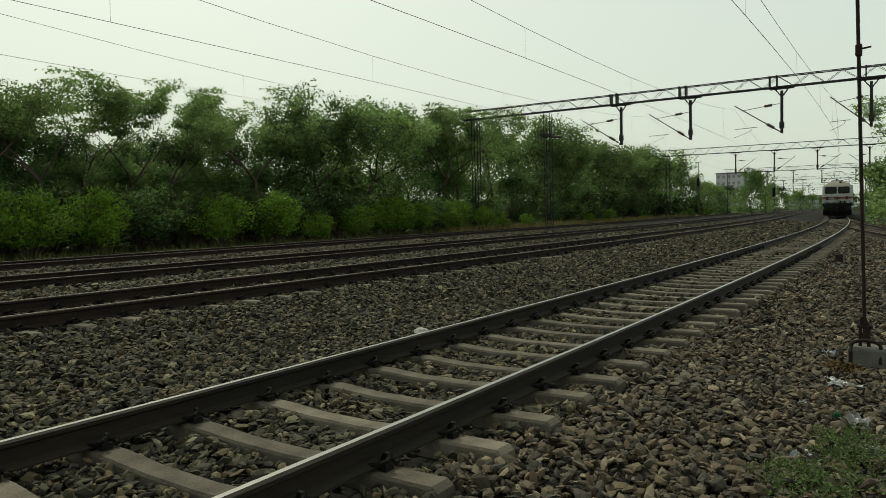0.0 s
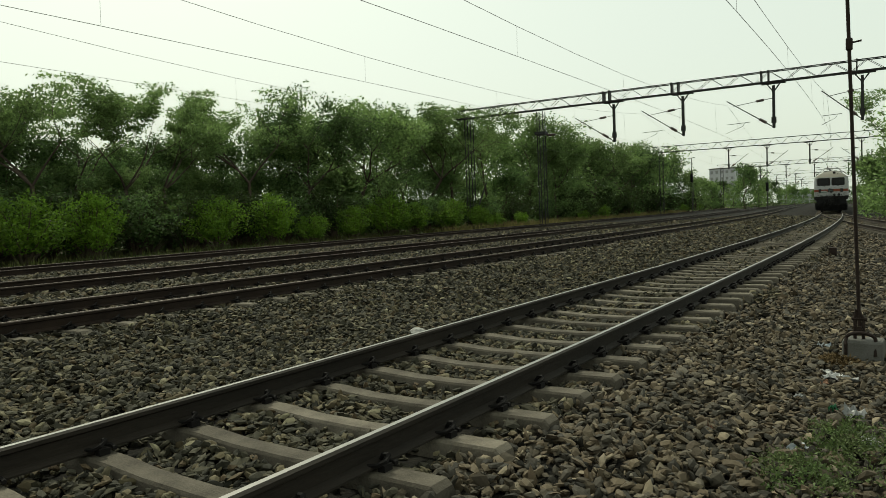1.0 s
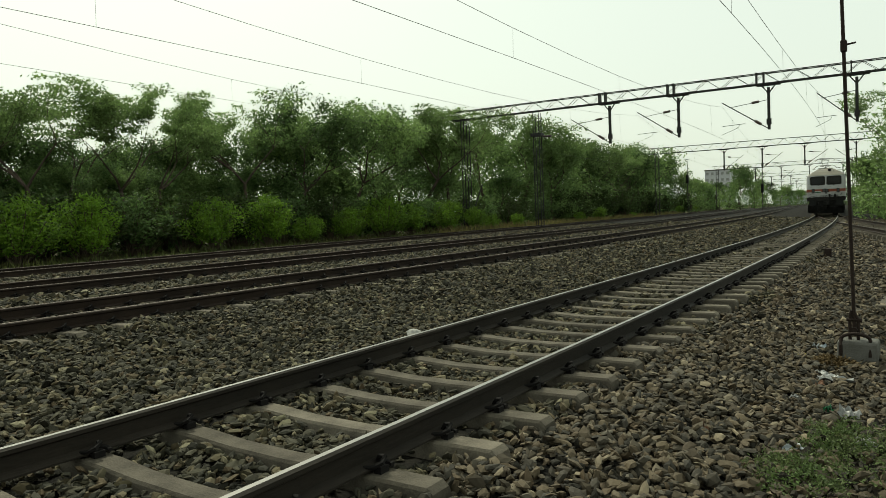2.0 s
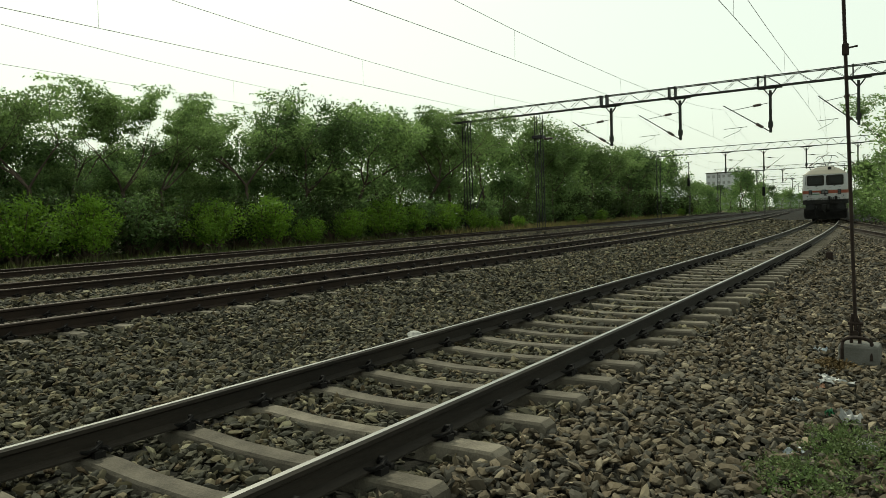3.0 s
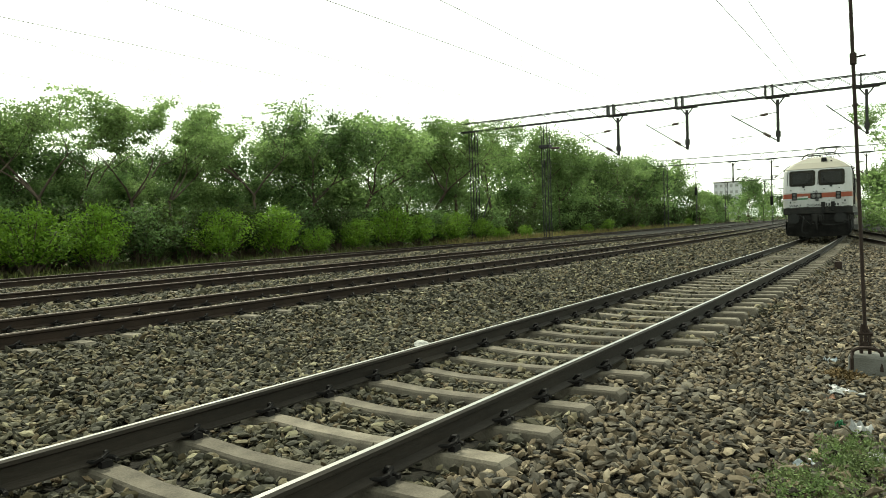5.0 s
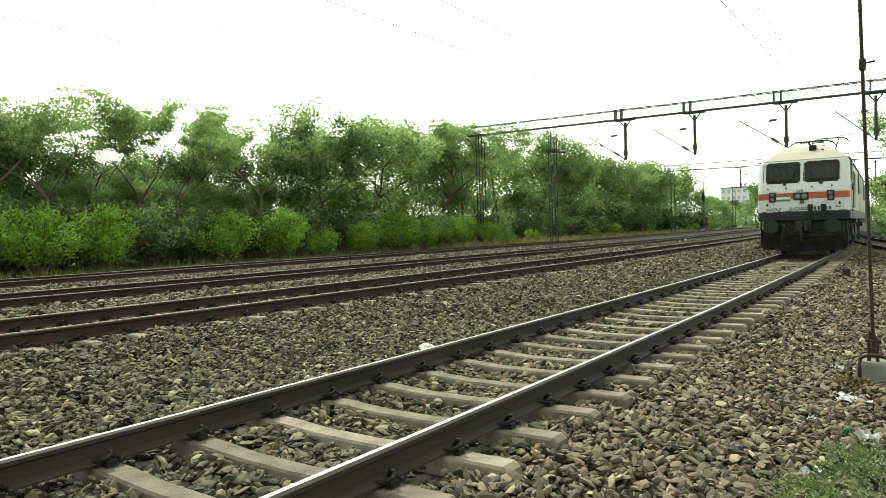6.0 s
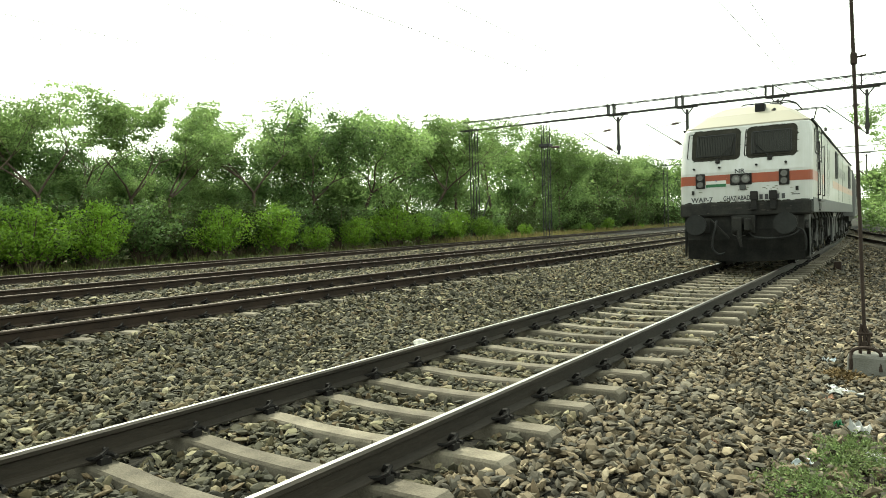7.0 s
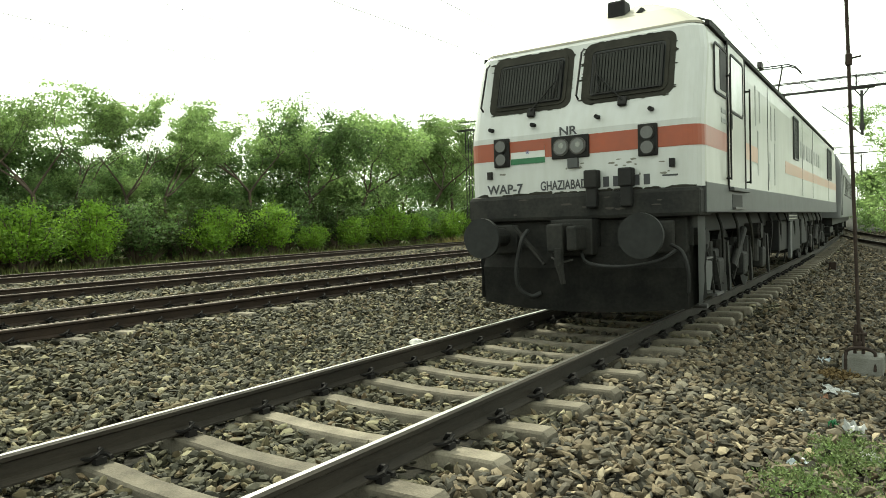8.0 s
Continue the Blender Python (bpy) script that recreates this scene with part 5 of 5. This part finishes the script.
# bushes along the edge of the verge
for x, y, h in ((-29.4, 9.4, 2.7), (-29.5, 11.6, 2.8), (-29.6, 14.5, 2.8), (-30.5, 21.2, 2.7), (-30.8, 25.0, 2.8), (-31.0, 28.2, 1.7), (-31.3, 32.0, 2.1), (-31.6, 35.8, 2.9), (-32.4, 39.6, 2.3), (-32.3, 44.1, 2.6), (-32.8, 48.7, 2.0), (-33.6, 57.3, 1.4), (-33.1, 51.9, 1.4), (-35.1, 74.2, 1.3), (-36.3, 82.8, 1.7), (-38.7, 100.2, 0.9), (-43.2, 136.3, 1.6), (-45.9, 155.7, 1.8)):
    plant(BRIGHT, x, y, 0.0, h / 2.4, "bright green leafy bush at the foot of the trees", "bush", "bushes along the verge")
# Dark filler bushes: shade beneath the wood painted into their leaves.
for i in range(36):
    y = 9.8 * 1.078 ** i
    plant(SHADE, centre(1, y) - 28.2 - i % 2, y, 0.0, (3.2 - 0.006 * y) / 2.6, "undergrowth bush beneath the trees, darkened for the shade there", "bush", "undergrowth")
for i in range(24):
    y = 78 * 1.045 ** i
    plant(SHADE, centre(1, y) - 27 - 3 * (i % 3), y, 0.0, random.uniform(1.3, 1.8), "tall undergrowth between the trunks, darkened for the shade there", "bush", "undergrowth")
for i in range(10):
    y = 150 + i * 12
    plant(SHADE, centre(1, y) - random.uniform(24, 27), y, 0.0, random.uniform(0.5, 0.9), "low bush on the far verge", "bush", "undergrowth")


def blades(name, label, rng, spots, mat, length, category="grass"):
    """Tufts of grass blades as one mesh."""
    n = len(spots)
    a = rng.random(n) * 2 * math.pi
    side = np.stack([np.cos(a), np.sin(a), np.zeros(n)], 1) * (0.05 * length)[:, None]
    lean = np.stack([rng.normal(size=n) * 0.3, rng.normal(size=n) * 0.3, np.ones(n)], 1) * length[:, None]
    V = np.stack([spots - side, spots + side, spots + lean + side * 0.15, spots + lean - side * 0.15], 1).reshape(-1, 3)
    me = mesh_np(name, V, np.arange(n * 4).reshape(-1, 4), mat)
    return tagged(new(name, me), label, category, kind="stuff")


rng = np.random.default_rng(5)
n = 5000
yy = 7 + 113 * rng.random(n) ** 1.25
xx = np.array([centre(4, y) for y in yy]) - 2.6 - 4.0 * rng.random(n)
blades("verge_grass", "dry yellow-green grass along the verge", rng, np.stack([xx, yy, np.full(n, 0.02)], 1), M["dry_grass"], 0.15 + 0.30 * rng.random(n))
n = 6000
yy = 42 + 90 * rng.random(n)
xx = np.array([centre(4, y) for y in yy]) - 2.4 - 4.2 * rng.random(n)
blades("straw_grass", "tan withered grass at the foot of the far wood", rng, np.stack([xx, yy, np.full(n, 0.02)], 1), M["straw"], 0.25 + 0.45 * rng.random(n))
n = 9000
yy = 40 + 130 * rng.random(n)
xx = -0.105 * yy + 2.5 + 14 * rng.random(n)
blades("open_grass", "green grass on the open ground", rng, np.stack([xx, yy, np.full(n, -0.34)], 1), M["grass"], 0.25 + 0.5 * rng.random(n))


# ---- ballast stones ----
def icosahedron():
    p = (1 + 5 ** 0.5) / 2
    V = np.array([(-1, p, 0), (1, p, 0), (-1, -p, 0), (1, -p, 0), (0, -1, p), (0, 1, p), (0, -1, -p), (0, 1, -p), (p, 0, -1), (p, 0, 1), (-p, 0, -1), (-p, 0, 1)]) / (1 + p * p) ** 0.5
    F_ = np.array([(0, 11, 5), (0, 5, 1), (0, 1, 7), (0, 7, 10), (0, 10, 11), (1, 5, 9), (5, 11, 4), (11, 10, 2), (10, 7, 6), (7, 1, 8), (3, 9, 4), (3, 4, 2), (3, 2, 6), (3, 6, 8), (3, 8, 9), (4, 9, 5), (2, 4, 11), (6, 2, 10), (8, 6, 7), (9, 8, 1)])
    return V, F_


OCTA = (np.array([(1, 0, 0), (-1, 0, 0), (0, 1, 0), (0, -1, 0), (0, 0, 1), (0, 0, -1)], float), np.array([(0, 2, 4), (2, 1, 4), (1, 3, 4), (3, 0, 4), (2, 0, 5), (1, 2, 5), (3, 1, 5), (0, 3, 5)]))


def centres(k, y):
    return np.array([centre(k, v) for v in y])


def stones(rng, x0, x1, y0, y1, density, radius, shape, layers=1.0):
    """Broken stone strewn over a stretch of the bed, clear of rails and sleepers."""
    n = int((x1 - x0) * (y1 - y0) * density)
    x, y = x0 + (x1 - x0) * rng.random(n), y0 + (y1 - y0) * rng.random(n)
    keep = np.ones(n, bool)
    for k in OFFSET:
        lat = x - centres(k, y)
        p = PITCH * (1.0 if k == 1 else 0.985)
        ph = (y - lat * (y - BEND_FROM) * BEND - FIRST) / p
        ph = np.abs(ph - np.round(ph)) * p
        keep &= ~((np.abs(lat) < 1.40) & (ph < 0.105))
        keep &= ~(np.abs(np.abs(lat) - GAUGE) < 0.10)
    lat1 = x - centres(1, y)
    keep &= ~((lat1 > 2.95) & (rng.random(n) < 0.45))
    x, y = x[keep], y[keep]
    n = len(x)
    z = np.array([level(a, b) for a, b in zip(x, y)])
    z += 0.05 * np.array([noise.noise((a * 0.7, b * 0.7, 0)) + 0.5 * noise.noise((a * 2.1, b * 2.1, 3)) for a, b in zip(x, y)])
    V0, F0 = shape
    m = len(V0)
    V = V0[None] * (1 + 0.22 * rng.normal(size=(n, m, 1))).clip(0.6, 1.45)
    V = V * np.stack([1 + 0.5 * rng.random(n), 0.6 + 0.4 * rng.random(n), 0.30 + 0.30 * rng.random(n)], 1)[:, None]
    q = rng.normal(size=(n, 4)) * np.array((1.0, 0.28, 0.28, 1.0))
    q /= np.linalg.norm(q, axis=1)[:, None]
    w, a, b, c = q.T
    R = np.stack([1 - 2 * (b * b + c * c), 2 * (a * b - c * w), 2 * (a * c + b * w), 2 * (a * b + c * w), 1 - 2 * (a * a + c * c), 2 * (b * c - a * w), 2 * (a * c - b * w), 2 * (b * c + a * w), 1 - 2 * (a * a + b * b)], 1).reshape(-1, 3, 3)
    s = radius * (0.55 + 0.75 * rng.random(n) ** 1.3)
    V = np.einsum("nij,nmj->nmi", R, V) * s[:, None, None]
    z = z + s * 0.15 + 0.065 * rng.random(n) ** 1.5 * layers
    V += np.stack([x, y, z], 1)[:, None]
    return V.reshape(-1, 3), (F0[None] + (np.arange(n) * m)[:, None, None]).reshape(-1, 3)


def ballast():
    rng = np.random.default_rng(9)
    fine = []
    ICO = icosahedron()
    for x0, x1, y0, y1, dens in ((-7.2, 0.5, 3.0, 9.0, 720), (-7.2, -2.0, 0.8, 3.0, 680)):
        fine.append(stones(rng, x0, x1, y0, y1, dens, 0.037, ICO))
    coarse = []
    for x0, x1, y0, y1, dens, r in ((-12.0, 0.5, 9.0, 20.0, 280, 0.048), (-9.0, -7.2, 0.8, 9.0, 420, 0.044), (-12.5, -9.0, 1.5, 9.0, 280, 0.050), (-13.5, 0.0, 20.0, 38.0, 100, 0.068), (-25.0, -12.0, 9.0, 26.0, 100, 0.07), (-24.0, -12.5, 2.0, 9.0, 110, 0.07), (-18.0, -1.0, 38.0, 70.0, 36, 0.11), (-30.0, -13.5, 26.0, 60.0, 34, 0.10), (-7.0, 0.6, -7.0, 0.8, 300, 0.045), (-25.0, -7.0, -7.0, 0.8, 80, 0.06), (-2.0, 0.6, 0.8, 3.0, 600, 0.04), (-25.0, -9.0, 0.8, 2.0, 70, 0.06)):
        coarse.append(stones(rng, x0, x1, y0, y1, dens, r, OCTA))
    for sets in (fine, coarse):
        off, V, Fa = 0, [], []
        for v, f in sets:
            V.append(v)
            Fa.append(f + off)
            off += len(v)
        V, Fa = np.concatenate(V), np.concatenate(Fa)
        size = 20 if sets is fine else 8
        first = V[Fa[(np.arange(len(Fa)) // size) * size, 0]]
        wander = np.sin(first[:, 1] * 1.7) * 0.25 + np.sin(first[:, 1] * 0.61 + 1) * 0.3
        tan = first[:, 0] - centres(1, first[:, 1]) > 1.25 + wander
        for pick, mat, label in ((~tan, "stone", "loose grey broken ballast stones around the sleepers"), (tan, "stone_tan", "loose tan-brown broken stones on the dusty shoulder")):
            used, back = np.unique(Fa[pick], return_inverse=True)
            ob = new("ballast_stones", mesh_np("ballast_stones", V[used], back.reshape(-1, 3), M[mat]))
            tagged(ob, label, "ballast", kind="stuff")


ballast()


# ---- anchor post by the camera, litter and weeds ----
def anchor_post():
    base = empty("stay_rod", Matrix.Translation((-0.335, -0.35, -0.03)))
    tagged(base, "rusty steel stay rod standing in a concrete anchor block", "stay rod")
    part("rod", rod(fresh(), (-0.49, 8.6, 0.10), (-0.625, 8.6, 5.6), 0.018, 12), M["rust"], base)
    bm = fresh()
    sweep(bm, [(-0.515, 8.6, 0.30), (-0.53, 8.6, 0.20), (-0.53, 8.6, -0.02)], 0.017, 8)
    sweep(bm, [(-0.50, 8.6, 0.30), (-0.455, 8.6, 0.20), (-0.455, 8.6, -0.02)], 0.017, 8)
    rod(bm, (-0.56, 8.6, 0.20), (-0.42, 8.6, 0.20), 0.02, 8)
    rod(bm, (-0.49, 8.55, 0.10), (-0.49, 8.65, 0.10), 0.03, 10)
    part("shackle", bm, M["rust"], base)
    bm = fresh()
    pts = [(-0.60, 8.47, -0.16), (-0.60, 8.47, -0.05)] + [(-0.47 + 0.13 * math.cos(radians(a)), 8.50, 0.01 + 0.06 * math.sin(radians(a))) for a in range(180, -1, -20)] + [(-0.34, 8.47, -0.16)]
    sweep(bm, pts, 0.018, 8)
    part("anchor_loop", bm, M["rust"], base)
    part("side_pin", rod(fresh(), (-0.56, 8.6, 3.05), (-0.45, 8.6, 3.06), 0.010, 6), M["rust"], base)
    part("clamp", box(fresh(), -0.59, -0.53, 8.57, 8.63, 2.98, 3.10, 0.01), M["rust"], base)
    bm = box(fresh(), -0.64, -0.27, 8.47, 8.80, -0.42, -0.01, 0.03)
    for v in bm.verts:
        v.co += Vector(noise.noise_vector(v.co * 6)) * 0.012
    part("anchor_block", bm, M["pale_concrete"], base, "weathered concrete anchor block")


anchor_post()
slab = part("concrete_slab", box(fresh(), -0.95, 0.4, 12.6, 14.0, -0.45, -0.24, 0.02), M["concrete"])
tagged(slab, "worn flat concrete slab in the dirt behind the anchor block", "slab")


def litter(name, label, x, y, z, size, mat, flat=0.12, seed=0):
    """A crumpled scrap lying on the stones."""
    bm = fresh()
    bmesh.ops.create_grid(bm, x_segments=7, y_segments=5, size=0.5)
    for v in bm.verts:
        p = v.co * 3.1
        v.co.z = 0.30 * noise.noise((p.x + seed, p.y, seed)) + 0.18 * noise.noise((p.x * 2.3, p.y * 2.3, seed + 4))
        v.co.x += 0.12 * noise.noise((p.y * 1.7, seed, 2))
        v.co.y += 0.12 * noise.noise((p.x * 1.7, seed, 7))
    bmesh.ops.solidify(bm, geom=bm.faces[:], thickness=0.02)
    bmesh.ops.scale(bm, vec=(size[0], size[1], flat), verts=bm.verts)
    ob = part(name, bm, mat)
    ob.matrix_basis = Matrix.Translation((x, y, z)) @ Matrix.Rotation(seed * 1.3, 4, "Z")
    return tagged(ob, label, "litter", "scraps of litter")


for name, label, x, y, z, size, mat, flat, seed in (
    ("foil_wrapper", "crumpled white and grey plastic wrapper on the stones", -0.88, 7.25, -0.24, (0.30, 0.16), "plastic_white", 0.14, 0.2),
    ("plastic_scrap", "torn pale plastic scrap on the stones", -1.02, 7.45, -0.24, (0.14, 0.09), "plastic_white", 0.10, 2.1),
    ("carton", "faded orange carton scrap on the stones", -0.98, 7.0, -0.24, (0.12, 0.07), "carton", 0.10, 1.4),
    ("plastic_bag", "crumpled white plastic bag among weeds", -0.638, 6.05, -0.22, (0.12, 0.12), "plastic_white", 0.25, 3.3),
    ("paper_cup", "crushed white cup on the stones", -1.2, 8.6, -0.2, (0.14, 0.11), "plastic_blue", 0.22, 4.0),
    ("foil_wrapper", "pale blue foil wrapper beside weeds", -0.89, 5.05, -0.24, (0.17, 0.08), "plastic_blue", 0.10, 0.6),
    ("paper_scrap", "small white paper scrap on the stones", -1.2, 6.6, -0.23, (0.07, 0.05), "plastic_white", 0.08, 5.1),
    ("paper_scrap", "small white paper scrap on the stones", -1.9, 8.9, -0.2, (0.09, 0.06), "plastic_white", 0.08, 6.2),
    ("plastic_scrap", "pale plastic scrap among the weeds", -0.5, 5.45, -0.23, (0.13, 0.09), "plastic_white", 0.12, 7.7),
    ("paper_scrap", "yellow paper scrap by the withered weeds", -1.30, 8.07, -0.22, (0.13, 0.07), "yellow_paper", 0.1, 1.2),
    ("paper_scrap", "small white paper scrap on the stones", -1.79, 8.44, -0.22, (0.06, 0.05), "plastic_white", 0.1, 2.6),
    ("plastic_scrap", "pale plastic scrap on the dark stones", -1.96, 7.95, -0.22, (0.11, 0.07), "plastic_blue", 0.12, 3.1),
    ("brick_chip", "orange brick chip among the stones", -1.42, 4.95, -0.22, (0.06, 0.05), "carton", 0.5, 4.4),
    ("plastic_scrap", "small green plastic scrap among the stones", -0.79, 6.09, -0.22, (0.07, 0.05), "green_paint", 0.15, 5.6),
    ("plastic_scrap", "white plastic scrap beside the weeds", -0.47, 5.33, -0.22, (0.13, 0.09), "plastic_white", 0.15, 6.6),
    ("paper_scrap", "small white paper scrap on the stones", -1.07, 6.35, -0.22, (0.09, 0.05), "plastic_white", 0.1, 7.1),
    ("paper_scrap", "pale paper scrap between the tracks", -23.2, 16.5, 0.1, (0.25, 0.15), "plastic_white", 0.2, 8.4),
    ("paper_scrap", "pale paper scrap between the tracks", -22.9, 16.9, 0.1, (0.2, 0.12), "plastic_white", 0.2, 9.4),
    ("plastic_scrap", "pale plastic scrap beside the far rail", -17.0, 43.0, 0.1, (0.4, 0.3), "plastic_white", 0.3, 1.9),
    ("plastic_scrap", "pale plastic scrap beside the rail", -10.6, 27.5, 0.12, (0.4, 0.3), "plastic_white", 0.3, 2.9),
    ("plastic_scrap", "pale plastic scrap between the rails", -6.5, 33.6, -0.03, (0.3, 0.2), "plastic_white", 0.2, 3.9),
    ("paper_scrap", "pale paper scrap on the ballast", -14.9, 14.9, 0.1, (0.3, 0.2), "plastic_white", 0.2, 4.9),
):
    litter(name, label, x, y, z, size, M[mat], flat, seed)

# pale stone against the near rail and a short stub on the shoulder
bm = fresh()
bmesh.ops.create_icosphere(bm, subdivisions=2, radius=0.085)
for v in bm.verts:
    v.co *= 1 + 0.35 * noise.noise(v.co * 14)
    v.co.z *= 0.7
ob = part("pale_stone", bm, M["pale_stone"])
ob.matrix_basis = Matrix.Translation((-5.05, 6.15, 0.06))
tagged(ob, "pale whitish stone lying against the rail", "stone")
bm = box(fresh(), -0.09, 0.09, -0.07, 0.07, -0.15, 0.28, 0.02)
ob = part("marker_stub", bm, M["rust"])
ob.matrix_basis = Matrix.Translation((-2.72, 21.2, -0.15))
tagged(ob, "short rusty marker stub on the ballast shoulder", "marker")


def weeds(seed, x0, y0, rx, ry, count, size, mat, label):
    rng = np.random.default_rng(seed)
    a = rng.random(count) * 2 * math.pi
    r = rng.random(count) ** 0.6
    lump = 0.7 + 0.5 * np.sin(a * 3 + seed) ** 2
    pts = np.stack([x0 + rx * r * np.cos(a) * lump, y0 + ry * r * np.sin(a) * lump, -0.27 + 0.06 * (1 - r) + 0.03 * rng.random(count)], 1)
    V, Fa = leaves(rng, pts, np.full(count, 0.05), 14, size, -0.4)
    tagged(new("weed_patch", mesh_np("weed_patch", V, Fa, mat)), label, "weeds", kind="stuff")


weeds(3, -0.60, 5.4, 0.32, 0.5, 230, 0.026, M["weed"], "low green creeping weeds among the stones")
weeds(4, -0.78, 4.6, 0.36, 0.42, 170, 0.026, M["weed"], "low green creeping weeds among the stones")
weeds(5, -1.0, 7.95, 0.22, 0.2, 90, 0.04, M["dry_weed"], "brown withered weeds beside the anchor block")
weeds(6, -0.3, 5.2, 0.5, 0.8, 180, 0.026, M["weed"], "low green creeping weeds among the stones")


# ---- distant buildings ----
def building(x, y, w, d, h, floors, bays, label):
    b = empty("apartment_building", Matrix.Translation((x, y, -0.4)))
    tagged(b, label, "building")
    part("wall", box(fresh(), -w / 2, w / 2, 0, d, 0, h), M["hazed_facade"], b)
    part("roof", box(fresh(), -w / 2 - 0.3, w / 2 + 0.3, -0.3, d + 0.3, h, h + 0.5), M["concrete"], b)
    for i in range(floors):
        for j in range(bays):
            x0 = -w / 2 + w * (j + 0.25) / bays
            z0 = h * (i + 0.3) / floors
            # Pale panes: haze put into the glass colour, lowering the contrast.
            win = part("window", box(fresh(), x0, x0 + w * 0.5 / bays, -0.08, 0.02, z0, z0 + h * 0.42 / floors), M["pale_glass"], b)
            part("sill", box(fresh(), x0 - 0.1, x0 + w * 0.5 / bays + 0.1, -0.2, 0.0, z0 - 0.15, z0 - 0.02), M["hazed_facade"], win)


building(-101.3, 385, 13, 12, 20.6, 6, 5, "far grey apartment block above the trees, paled for haze")
building(-80, 520, 40, 12, 9.0, 3, 10, "far low building across the end of the line, paled for haze")


# ---- what moves ----
def motions():
    """The train runs at an even 10 m/s; its wheels roll with it."""
    speed = 10.03
    for ob, back in ((loco, 0.0), (coach_1, 20.9), (coach_2, 43.4), (coach_3, 65.9)):
        walk(ob, [(i * 0.25, front_pose(7.65 + back + speed * (8 - i * 0.25))) for i in range(33)])
    for ws, y in zip(wheelsets, AXLES):
        walk(ws, [(i / 15, Matrix.Translation((0, y, 0.546)) @ Matrix.Rotation(speed * i / 15 / 0.546, 4, "X")) for i in range(121)])


motions()
